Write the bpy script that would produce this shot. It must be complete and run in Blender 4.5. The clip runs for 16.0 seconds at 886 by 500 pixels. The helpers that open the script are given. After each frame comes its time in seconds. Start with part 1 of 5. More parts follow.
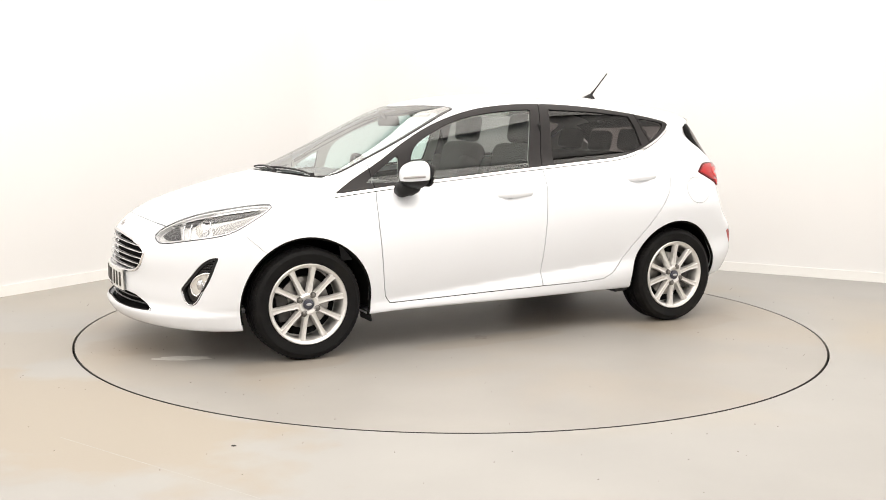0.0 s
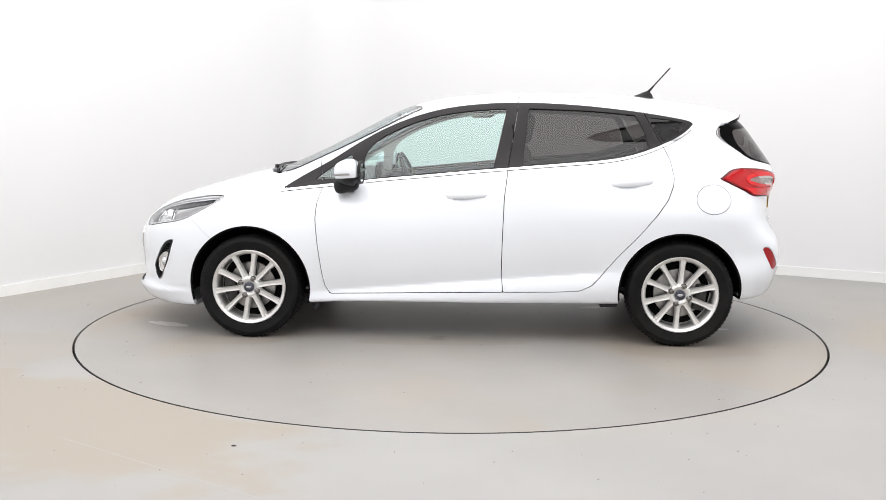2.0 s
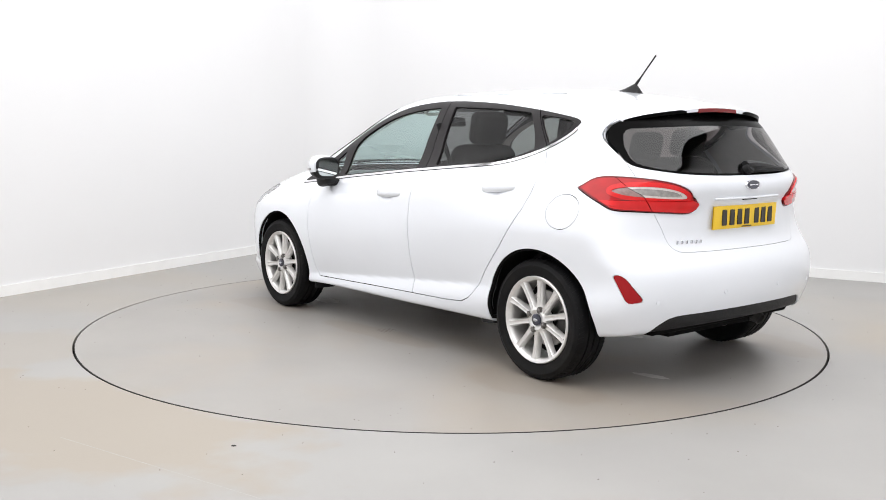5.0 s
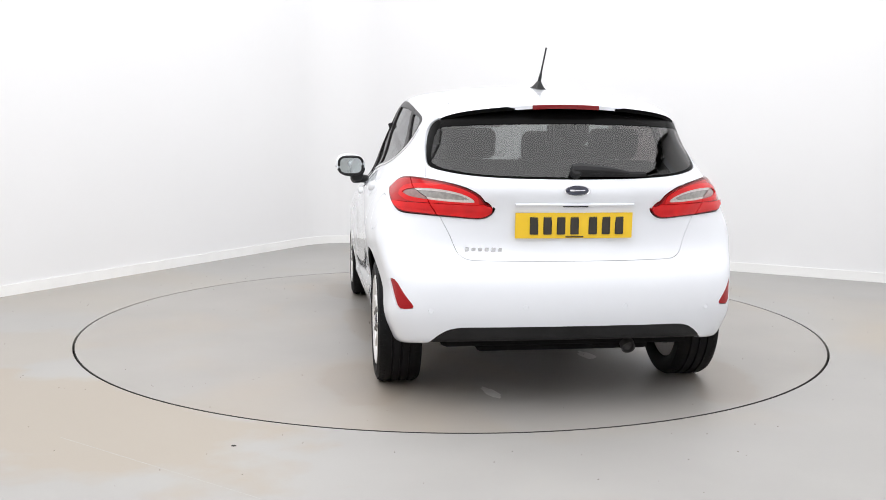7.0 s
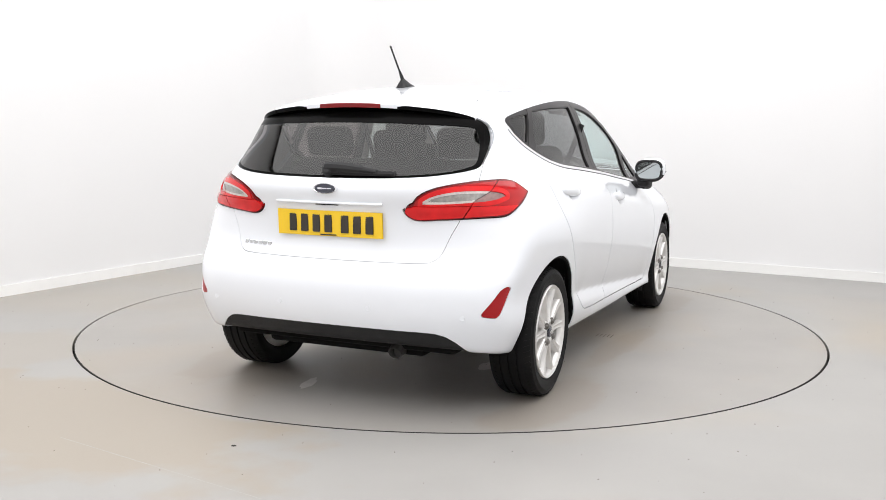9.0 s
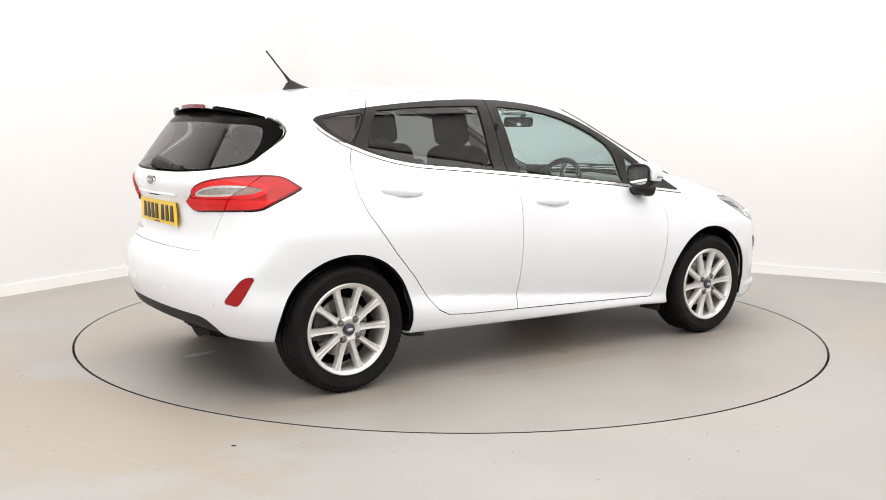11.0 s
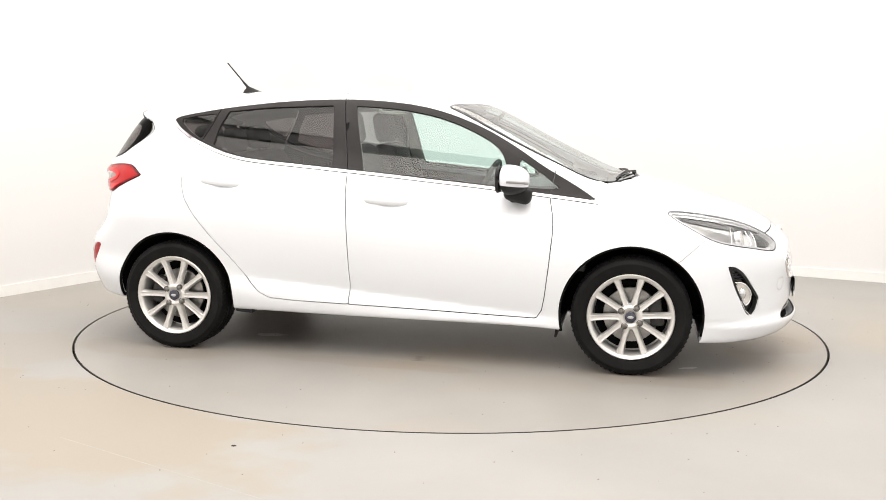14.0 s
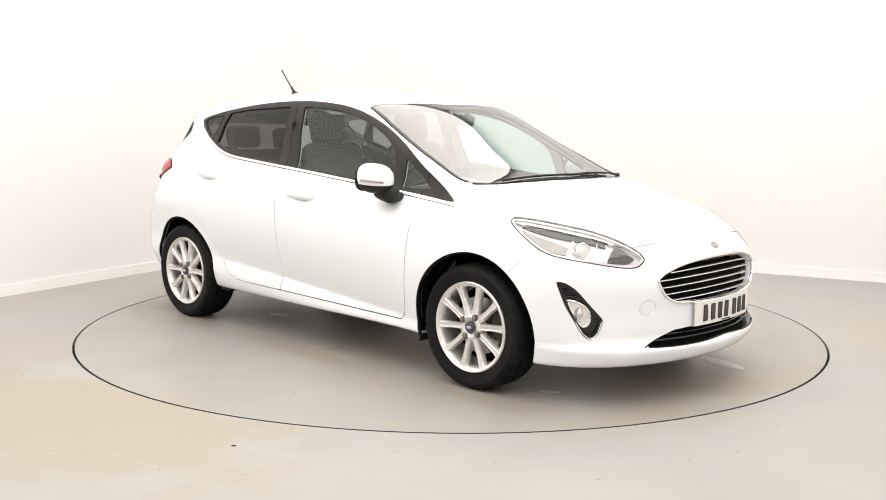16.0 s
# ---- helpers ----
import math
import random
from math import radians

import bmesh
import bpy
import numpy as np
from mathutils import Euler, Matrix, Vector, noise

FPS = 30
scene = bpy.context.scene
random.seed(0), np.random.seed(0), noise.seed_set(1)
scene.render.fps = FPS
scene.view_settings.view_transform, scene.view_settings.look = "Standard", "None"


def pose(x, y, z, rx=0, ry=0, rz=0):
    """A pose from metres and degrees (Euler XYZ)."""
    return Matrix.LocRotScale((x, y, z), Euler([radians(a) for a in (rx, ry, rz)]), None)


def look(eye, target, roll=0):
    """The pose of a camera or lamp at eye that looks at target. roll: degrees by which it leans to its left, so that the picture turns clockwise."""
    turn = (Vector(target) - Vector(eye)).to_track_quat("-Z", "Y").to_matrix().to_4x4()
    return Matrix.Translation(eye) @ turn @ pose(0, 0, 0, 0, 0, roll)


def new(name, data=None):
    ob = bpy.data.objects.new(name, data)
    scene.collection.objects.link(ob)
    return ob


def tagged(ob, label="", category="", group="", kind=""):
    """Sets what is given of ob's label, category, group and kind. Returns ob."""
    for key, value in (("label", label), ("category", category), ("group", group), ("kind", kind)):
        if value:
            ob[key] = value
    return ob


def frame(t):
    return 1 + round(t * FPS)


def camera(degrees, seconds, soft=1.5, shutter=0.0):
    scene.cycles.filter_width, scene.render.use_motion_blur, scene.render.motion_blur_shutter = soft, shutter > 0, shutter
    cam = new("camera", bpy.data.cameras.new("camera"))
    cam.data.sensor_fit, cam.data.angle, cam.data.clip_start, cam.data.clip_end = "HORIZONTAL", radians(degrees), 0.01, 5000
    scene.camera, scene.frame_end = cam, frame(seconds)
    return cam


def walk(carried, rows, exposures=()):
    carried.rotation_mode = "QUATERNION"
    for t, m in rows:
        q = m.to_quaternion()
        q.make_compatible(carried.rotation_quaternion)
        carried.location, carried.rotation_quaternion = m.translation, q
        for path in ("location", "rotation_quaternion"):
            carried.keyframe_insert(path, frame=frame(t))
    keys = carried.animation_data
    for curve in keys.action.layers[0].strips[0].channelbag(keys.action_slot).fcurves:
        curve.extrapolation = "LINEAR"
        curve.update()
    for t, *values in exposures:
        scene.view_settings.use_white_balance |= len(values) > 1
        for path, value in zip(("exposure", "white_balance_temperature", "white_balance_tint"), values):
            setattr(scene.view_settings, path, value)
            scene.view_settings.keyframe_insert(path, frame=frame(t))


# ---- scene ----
CLIP = 16.0
cam = camera(49.36, CLIP, soft=0.7)
EYE, TARGET, ROLL = (0.0, -6.068, 1.2424), (-0.0478, -0.1168, 0.4811), 0.458
walk(cam, [(0, look(EYE, TARGET, ROLL)), (CLIP, look(EYE, TARGET, ROLL))],
     exposures=[(0, 0.05, 7000, 11), (0.5, -0.02, 6800, 11), (1.0, -0.10, 6600, 11), (1.5, -0.12, 6450, 11), (3, -0.16, 6350, 11), (8, -0.15, 6300, 11), (9.5, -0.10, 6500, 11), (12.5, 0.0, 6750, 11), (14.5, 0.10, 6900, 11), (CLIP, 0.03, 6950, 11)])

# ---- world and lamps ----
world = bpy.data.worlds.new("studio_dark")
world.use_nodes = True
scene.world = world
world.node_tree.nodes["Background"].inputs["Color"].default_value = (0.9, 0.95, 1.0, 1)
world.node_tree.nodes["Background"].inputs["Strength"].default_value = 0.02
ROOM_TURN = -28.4          # degrees by which the studio stands turned
U0, U1, V0, V1, ROOM_H = -3.21, 4.3, -6.6, 3.27, 4.2


def room_to_world(u, v, z=0.0):
    a = radians(ROOM_TURN)
    return Vector((u * math.cos(a) - v * math.sin(a), u * math.sin(a) + v * math.cos(a), z))


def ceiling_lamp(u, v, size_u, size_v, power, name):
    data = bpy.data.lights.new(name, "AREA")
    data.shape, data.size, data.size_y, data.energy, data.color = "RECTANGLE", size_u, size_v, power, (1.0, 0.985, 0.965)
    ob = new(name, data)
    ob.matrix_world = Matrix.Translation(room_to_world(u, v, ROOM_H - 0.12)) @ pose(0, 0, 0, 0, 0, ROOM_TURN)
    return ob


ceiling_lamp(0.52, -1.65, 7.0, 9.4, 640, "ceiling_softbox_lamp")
# ---- materials ----
def material(name, color=(0.8, 0.8, 0.8), rough=0.5, metal=0.0, coat=0.0, spec=0.5, grain=0.0, grain_size=200.0,
             vary=0.0, vary_size=3.0, stain=None, stain_size=1.2, stain_amount=0.0, emit=None, emit_strength=0.0, coords="Object"):
    m = bpy.data.materials.new(name)
    m.use_nodes = True
    nt = m.node_tree
    b = nt.nodes["Principled BSDF"]
    b.inputs["Base Color"].default_value = (*color, 1)
    b.inputs["Roughness"].default_value = rough
    b.inputs["Metallic"].default_value = metal
    b.inputs["Coat Weight"].default_value = coat
    b.inputs["Coat Roughness"].default_value = 0.03
    b.inputs["Specular IOR Level"].default_value = spec
    if emit:
        b.inputs["Emission Color"].default_value = (*emit, 1)
        b.inputs["Emission Strength"].default_value = emit_strength
    tc = nt.nodes.new("ShaderNodeTexCoord")
    out = None
    if vary or stain_amount:
        n1 = nt.nodes.new("ShaderNodeTexNoise")
        n1.inputs["Scale"].default_value, n1.inputs["Detail"].default_value = vary_size, 6
        nt.links.new(tc.outputs[coords], n1.inputs["Vector"])
        ramp = nt.nodes.new("ShaderNodeMapRange")
        ramp.inputs["From Min"].default_value, ramp.inputs["From Max"].default_value = 0.3, 0.7
        ramp.inputs["To Min"].default_value, ramp.inputs["To Max"].default_value = 1 - vary, 1 + vary
        nt.links.new(n1.outputs["Fac"], ramp.inputs["Value"])
        mul = nt.nodes.new("ShaderNodeVectorMath")
        mul.operation = "SCALE"
        mul.inputs[0].default_value = color
        nt.links.new(ramp.outputs["Result"], mul.inputs["Scale"])
        out = mul.outputs["Vector"]
        if stain_amount:
            n2 = nt.nodes.new("ShaderNodeTexNoise")
            n2.inputs["Scale"].default_value, n2.inputs["Detail"].default_value, n2.inputs["Distortion"].default_value = stain_size, 5, 0.6
            nt.links.new(tc.outputs[coords], n2.inputs["Vector"])
            r2 = nt.nodes.new("ShaderNodeMapRange")
            r2.inputs["From Min"].default_value, r2.inputs["From Max"].default_value = 0.48, 0.72
            r2.inputs["To Min"].default_value, r2.inputs["To Max"].default_value = 0.0, stain_amount
            nt.links.new(n2.outputs["Fac"], r2.inputs["Value"])
            mix = nt.nodes.new("ShaderNodeMix")
            mix.data_type = "RGBA"
            nt.links.new(r2.outputs["Result"], mix.inputs["Factor"])
            nt.links.new(out, mix.inputs[6])
            mix.inputs[7].default_value = (*stain, 1)
            out = mix.outputs[2]
        nt.links.new(out, b.inputs["Base Color"])
    if grain:
        n3 = nt.nodes.new("ShaderNodeTexNoise")
        n3.inputs["Scale"].default_value, n3.inputs["Detail"].default_value = grain_size, 4
        nt.links.new(tc.outputs[coords], n3.inputs["Vector"])
        bump = nt.nodes.new("ShaderNodeBump")
        bump.inputs["Strength"].default_value, bump.inputs["Distance"].default_value = grain, 0.002
        nt.links.new(n3.outputs["Fac"], bump.inputs["Height"])
        nt.links.new(bump.outputs["Normal"], b.inputs["Normal"])
    return m


def glass(name, tint, base=0.09, gloss_rough=0.0):
    """A thin pane: what passes is tinted; the gloss rises from base towards grazing sight, alike from both faces."""
    m = bpy.data.materials.new(name)
    m.use_nodes = True
    nt = m.node_tree
    nt.nodes.clear()
    o, mix, lw = (nt.nodes.new(k) for k in ("ShaderNodeOutputMaterial", "ShaderNodeMixShader", "ShaderNodeLayerWeight"))
    tr, gl = nt.nodes.new("ShaderNodeBsdfTransparent"), nt.nodes.new("ShaderNodeBsdfGlossy")
    power, scale = nt.nodes.new("ShaderNodeMath"), nt.nodes.new("ShaderNodeMath")
    power.operation, scale.operation = "POWER", "MULTIPLY_ADD"
    lw.inputs["Blend"].default_value = 0.5
    power.inputs[1].default_value, scale.inputs[1].default_value, scale.inputs[2].default_value = 4.5, 0.9 - base, base
    tr.inputs["Color"].default_value = (*tint, 1)
    gl.inputs["Roughness"].default_value = gloss_rough
    for a, c in ((lw.outputs["Facing"], power.inputs[0]), (power.outputs[0], scale.inputs[0]), (scale.outputs[0], mix.inputs[0]),
                 (tr.outputs[0], mix.inputs[1]), (gl.outputs[0], mix.inputs[2]), (mix.outputs[0], o.inputs[0])):
        nt.links.new(a, c)
    return m


def tint_patches(m, patches, color):
    """Soft-edged colour patches with a place of their own: rows of x, y, half length, half width, turn in degrees,
    amount.
    """
    nt = m.node_tree
    b = nt.nodes["Principled BSDF"]
    tc, n = nt.nodes.new("ShaderNodeTexCoord"), nt.nodes.new("ShaderNodeTexNoise")
    n.inputs["Scale"].default_value, n.inputs["Detail"].default_value = 2.6, 5
    nt.links.new(tc.outputs["Object"], n.inputs["Vector"])
    for x, y, sx, sy, turn, amount in patches:
        mp, ln = nt.nodes.new("ShaderNodeMapping"), nt.nodes.new("ShaderNodeVectorMath")
        mp.vector_type, ln.operation = "TEXTURE", "LENGTH"
        mp.inputs["Location"].default_value, mp.inputs["Rotation"].default_value = (x, y, 0), (0, 0, radians(turn))
        mp.inputs["Scale"].default_value = (sx, sy, 1)
        add, rng, mix = nt.nodes.new("ShaderNodeMath"), nt.nodes.new("ShaderNodeMapRange"), nt.nodes.new("ShaderNodeMix")
        add.operation, mix.data_type = "MULTIPLY_ADD", "RGBA"
        add.inputs[1].default_value = 1.3
        rng.inputs["From Min"].default_value, rng.inputs["From Max"].default_value = 1.66, 1.42
        rng.inputs["To Min"].default_value, rng.inputs["To Max"].default_value = 0.0, amount
        nt.links.new(tc.outputs["Object"], mp.inputs["Vector"])
        nt.links.new(mp.outputs["Vector"], ln.inputs[0])
        nt.links.new(n.outputs["Fac"], add.inputs[0])
        nt.links.new(ln.outputs["Value"], add.inputs[2])
        nt.links.new(add.outputs[0], rng.inputs["Value"])
        nt.links.new(rng.outputs["Result"], mix.inputs["Factor"])
        nt.links.new(b.inputs["Base Color"].links[0].from_socket, mix.inputs[6])
        mix.inputs[7].default_value = (*color, 1)
        nt.links.new(mix.outputs[2], b.inputs["Base Color"])


PAINT = material("white_car_paint", (0.815, 0.84, 0.885), 0.3, coat=1.0, vary=0.012, vary_size=2.0)
BLACK_FRIT = material("black_glass_border", (0.003, 0.003, 0.003), 0.25, spec=0.03, vary=0.1, vary_size=12)
SCREEN_FRIT = material("black_border_behind_glass", (0.012, 0.012, 0.013), 0.04, spec=0.6, coat=0.3, vary=0.1, vary_size=12)
NUT_STEEL = material("dull_wheel_nut_steel", (0.20, 0.19, 0.18), 0.4, metal=0.8, vary=0.15, vary_size=60)
SEAM_PAINT = material("pale_floor_seam", (0.355, 0.345, 0.33), 0.5, vary=0.1, vary_size=30)
TRIM = material("black_window_trim", (0.028, 0.026, 0.027), 0.38, spec=0.2, vary=0.15, vary_size=9)
PLASTIC = material("textured_black_plastic", (0.014, 0.014, 0.015), 0.55, spec=0.3, grain=0.4, grain_size=500, vary=0.2, vary_size=12)
GLOSS_BLACK = material("gloss_black_plastic", (0.012, 0.012, 0.013), 0.12)
CHROME = material("bright_chrome", (0.86, 0.86, 0.87), 0.08, metal=1.0)
SATIN = material("satin_metal_reflector", (0.72, 0.73, 0.75), 0.22, metal=1.0, vary=0.1, vary_size=30)
ALLOY = material("silver_alloy_lacquer", (0.74, 0.73, 0.715), 0.34, metal=0.6, coat=0.6, vary=0.06, vary_size=25)
RUBBER = material("tyre_rubber", (0.006, 0.006, 0.0065), 0.6, spec=0.16, grain=0.35, grain_size=260, vary=0.25, vary_size=14, stain=(0.016, 0.014, 0.012), stain_size=6, stain_amount=0.5)
DISC_STEEL = material("brake_disc_steel", (0.36, 0.35, 0.34), 0.35, metal=1.0, vary=0.15, vary_size=40)
DARK_STEEL = material("dark_cast_steel", (0.05, 0.048, 0.046), 0.6, metal=0.3, vary=0.3, vary_size=30)
LINER = material("black_wheel_arch_liner", (0.006, 0.006, 0.006), 0.9, spec=0.1, grain=0.5, grain_size=150, vary=0.3, vary_size=10)
MID_RED = material("mid_red_lamp_lens", (0.42, 0.006, 0.008), 0.12, spec=0.3, coat=0.25, vary=0.10, vary_size=18)
SMOKED_LAMP = material("smoked_lamp_lens", (0.30, 0.20, 0.19), 0.15, spec=0.4, coat=0.6, vary=0.2, vary_size=70)
CELL_GREY = material("ribbed_reflector_cell", (0.40, 0.385, 0.37), 0.22, metal=0.5, grain=0.15, grain_size=160, vary=0.25, vary_size=60)
RED_LENS = material("red_lamp_lens", (0.66, 0.012, 0.014), 0.12, spec=0.3, coat=0.2, vary=0.10, vary_size=18)
DEEP_RED = material("deep_red_lamp_lens", (0.16, 0.003, 0.005), 0.15, spec=0.3, coat=0.2, vary=0.12, vary_size=20)
CLEAR_LAMP = material("clear_lamp_insert", (0.70, 0.68, 0.65), 0.18, metal=0.25, coat=1.0, vary=0.14, vary_size=60)
REFLECTOR_RED = material("red_reflector", (0.34, 0.005, 0.008), 0.3, spec=0.3, coat=0.1, grain=0.4, grain_size=350)
GLASS_FRONT = glass("green_tinted_glass", (0.78, 0.92, 0.89), base=0.085)
GLASS_SCREEN = glass("windscreen_glass", (0.78, 0.90, 0.90), base=0.26)
GLASS_REAR = glass("dark_privacy_glass", (0.28, 0.262, 0.262), base=0.05)
GLASS_TAIL = glass("dark_rear_window_glass", (0.34, 0.315, 0.31), base=0.058)
GLASS_LENS = glass("clear_lamp_lens", (0.93, 0.94, 0.95), base=0.05)
LAMP_EDGE = material("pale_clear_lamp_edge", (0.60, 0.60, 0.61), 0.15, metal=0.2, coat=1.0, vary=0.06, vary_size=30)
LAMP_DARK = material("dark_lamp_recess", (0.05, 0.05, 0.052), 0.3, spec=0.4, vary=0.15, vary_size=30)
LAMP_BOWL = material("bright_lamp_bowl", (0.74, 0.74, 0.74), 0.25, metal=0.45, vary=0.08, vary_size=40)
LAMP_GREY = material("grey_lamp_bowl", (0.30, 0.295, 0.29), 0.3, metal=0.3, spec=0.4, vary=0.15, vary_size=25)
MIRROR = material("mirror_glass", (0.42, 0.45, 0.45), 0.02, metal=1.0)
PLATE_YELLOW = material("yellow_reflective_plate", (0.86, 0.56, 0.02), 0.35, grain=0.1, grain_size=600, vary=0.02, vary_size=20)
PLATE_WHITE = material("white_reflective_plate", (0.78, 0.78, 0.76), 0.35, grain=0.1, grain_size=600, vary=0.02, vary_size=20)
INK = material("black_plate_ink", (0.03, 0.025, 0.02), 0.5)
BADGE_BLUE = material("dark_blue_enamel", (0.010, 0.013, 0.035), 0.15, coat=1.0)
SEAT_CLOTH = material("dark_grey_seat_cloth", (0.040, 0.039, 0.040), 0.9, grain=0.15, grain_size=420, vary=0.2, vary_size=30)
DASH = material("soft_grey_dashboard", (0.085, 0.086, 0.088), 0.65, grain=0.08, grain_size=500, vary=0.15, vary_size=20)
HEADLINER = material("pale_grey_headlining", (0.64, 0.62, 0.59), 0.9, grain=0.0, grain_size=400, vary=0.04, vary_size=20)
CARPET = material("black_carpet", (0.015, 0.015, 0.016), 0.95, grain=0.6, grain_size=400, vary=0.2, vary_size=30)
WALL = material("white_studio_paint", (0.765, 0.765, 0.77), 0.7, grain=0.08, grain_size=160, vary=0.008, vary_size=0.8, coords="Object")
CEILING = material("white_ceiling_paint", (0.85, 0.85, 0.84), 0.8, vary=0.01, vary_size=1)
SKIRT = material("white_skirting_gloss", (0.84, 0.84, 0.83), 0.4, vary=0.02, vary_size=5)
FLOOR = material("grey_floor_paint", (0.325, 0.317, 0.304), 0.5, grain=0.12, grain_size=90, vary=0.05, vary_size=1.3, stain=(0.36, 0.31, 0.24), stain_size=0.55, stain_amount=0.55)
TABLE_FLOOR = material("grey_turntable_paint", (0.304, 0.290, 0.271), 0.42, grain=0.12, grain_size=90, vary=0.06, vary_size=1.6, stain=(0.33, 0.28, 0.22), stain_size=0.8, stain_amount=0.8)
PIT = material("dark_pit_steel", (0.02, 0.018, 0.016), 0.8, vary=0.3, vary_size=8)
SCUFF_WHITE = material("worn_pale_floor_patch", (0.56, 0.545, 0.52), 0.5, vary=0.08, vary_size=20)
SCUFF_DARK = material("dark_floor_scuff", (0.16, 0.14, 0.12), 0.6, vary=0.2, vary_size=40)
# beige stains on the studio floor
tint_patches(FLOOR, [(-1.75, -2.08, 1.35, 0.62, -28, 0.8), (-2.6, -0.9, 1.0, 0.5, 20, 0.4), (-2.3, -3.0, 0.8, 0.3, -10, 0.3)], (0.325, 0.283, 0.228))
# darker brown patches by the four wheels, along both sills, below the nose
tint_patches(TABLE_FLOOR, [(-1.40, 0.62, 0.55, 0.22, 8, 0.4), (-1.40, -1.12, 0.6, 0.2, -6, 0.4), (1.2, 0.6, 0.5, 0.18, 12, 0.4), (1.25, -1.10, 0.5, 0.2, -14, 0.4),
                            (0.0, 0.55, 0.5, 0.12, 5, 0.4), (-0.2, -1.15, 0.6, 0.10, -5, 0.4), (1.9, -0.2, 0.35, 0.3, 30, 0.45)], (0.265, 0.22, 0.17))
# ---- car body as one smooth closed form: roof, sides, nose and tail sheets blended together ----
# car space: x forward, y to its left, z up, origin on the ground midway between the axles
def spline(xs, ys):
    """A natural cubic spline through the knots, with straight ends; returns value and slope functions."""
    xs, ys = np.array(xs, float), np.array(ys, float)
    n, h = len(xs), np.diff(np.array(xs, float))
    a, b = np.eye(n), np.zeros(n)
    for i in range(1, n - 1):
        a[i, i - 1:i + 2] = h[i - 1], 2 * (h[i - 1] + h[i]), h[i]
        b[i] = 6 * ((ys[i + 1] - ys[i]) / h[i] - (ys[i] - ys[i - 1]) / h[i - 1])
    m = np.linalg.solve(a, b)

    def value(x):
        x = np.asarray(x, float)
        c = np.clip(x, xs[0], xs[-1])
        i = np.clip(np.searchsorted(xs, c) - 1, 0, n - 2)
        d, e = c - xs[i], xs[i + 1] - c
        v = (m[i] * e ** 3 + m[i + 1] * d ** 3) / (6 * h[i]) + (ys[i] / h[i] - m[i] * h[i] / 6) * e + (ys[i + 1] / h[i] - m[i + 1] * h[i] / 6) * d
        return v + slope(c) * (x - c)

    def slope(x):
        c = np.clip(np.asarray(x, float), xs[0], xs[-1])
        i = np.clip(np.searchsorted(xs, c) - 1, 0, n - 2)
        d, e = c - xs[i], xs[i + 1] - c
        return (m[i + 1] * d ** 2 - m[i] * e ** 2) / (2 * h[i]) + (ys[i + 1] - ys[i]) / h[i] - (m[i + 1] - m[i]) * h[i] / 6
    return value, slope


TOP, TOP_D = spline([-1.9, -1.62, -1.4, -1.1, -0.7, -0.3, 0.0, 0.2, 0.38, 0.7, 1.0, 1.14, 1.22, 1.32, 1.55, 1.75, 1.92, 2.05, 2.2],
                    [1.29, 1.352, 1.395, 1.437, 1.463, 1.462, 1.447, 1.424, 1.381, 1.219, 1.067, 1.008, 0.986, 0.968, 0.917, 0.865, 0.807, 0.735, 0.62])
CROWN, _ = spline([-1.8, -1.2, -0.3, 0.4, 0.8, 1.2, 1.6, 2.1], [0.20, 0.19, 0.15, 0.10, 0.05, 0.06, 0.06, 0.09])
BOW, _ = spline([-1.8, -0.6, 0.1, 0.5, 1.0, 1.25, 1.6, 2.1], [0.0, 0.0, 0.10, 0.185, 0.235, 0.25, 0.25, 0.30])
SIDE, SIDE_D = spline([0.15, 0.22, 0.28, 0.34, 0.42, 0.55, 0.68, 0.78, 0.86, 0.93, 1.00, 1.15, 1.38, 1.5],
                      [0.800, 0.826, 0.832, 0.828, 0.836, 0.856, 0.865, 0.858, 0.838, 0.792, 0.742, 0.690, 0.598, 0.545])
NARROW_UP, _ = spline([-1.9, -1.6, -1.33, -0.9, -0.3, 0.3, 0.9, 1.4, 1.9], [0.20, 0.135, 0.088, 0.035, 0.0, 0.01, 0.01, 0.0, 0.03])
NARROW_LOW, _ = spline([-2.0, -1.7, -1.25, -0.6, 0.3, 1.25, 1.6, 1.9, 2.1], [0.09, 0.04, 0.0, 0.004, 0.004, 0.0, 0.03, 0.10, 0.18])
NOSE, NOSE_D = spline([0.14, 0.20, 0.236, 0.264, 0.292, 0.34, 0.42, 0.54, 0.60, 0.66, 0.70, 0.74, 0.80, 0.9], [2.05, 2.11, 2.134, 2.138, 2.116, 2.109, 2.109, 2.12, 2.115, 2.095, 2.07, 2.032, 1.95, 1.73])
TAIL, TAIL_D = spline([0.2, 0.33, 0.42, 0.52, 0.62, 0.66, 0.70, 0.80, 0.90, 0.97, 1.02, 1.08, 1.2, 1.35, 1.5],
                      [1.83, 1.885, 1.915, 1.925, 1.905, 1.88, 1.858, 1.85, 1.867, 1.885, 1.868, 1.825, 1.735, 1.625, 1.52])
TAIL_BOW, _ = spline([0.3, 0.7, 0.92, 1.06, 1.35], [0.20, 0.20, 0.20, 0.06, 0.06])
TAIL_WRAP, _ = spline([0.3, 0.7, 0.92, 1.06, 1.35], [0.10, 0.15, 0.45, 1.05, 1.1])
KEEL, _ = spline([-1.95, -1.6, -1.0, 0.0, 0.9, 1.5, 2.1], [0.33, 0.265, 0.235, 0.225, 0.213, 0.175, 0.185])


def smooth_max(a, b, k):
    h = np.maximum(k - np.abs(a - b), 0) / k
    return np.maximum(a, b) + h * h * h * k / 6


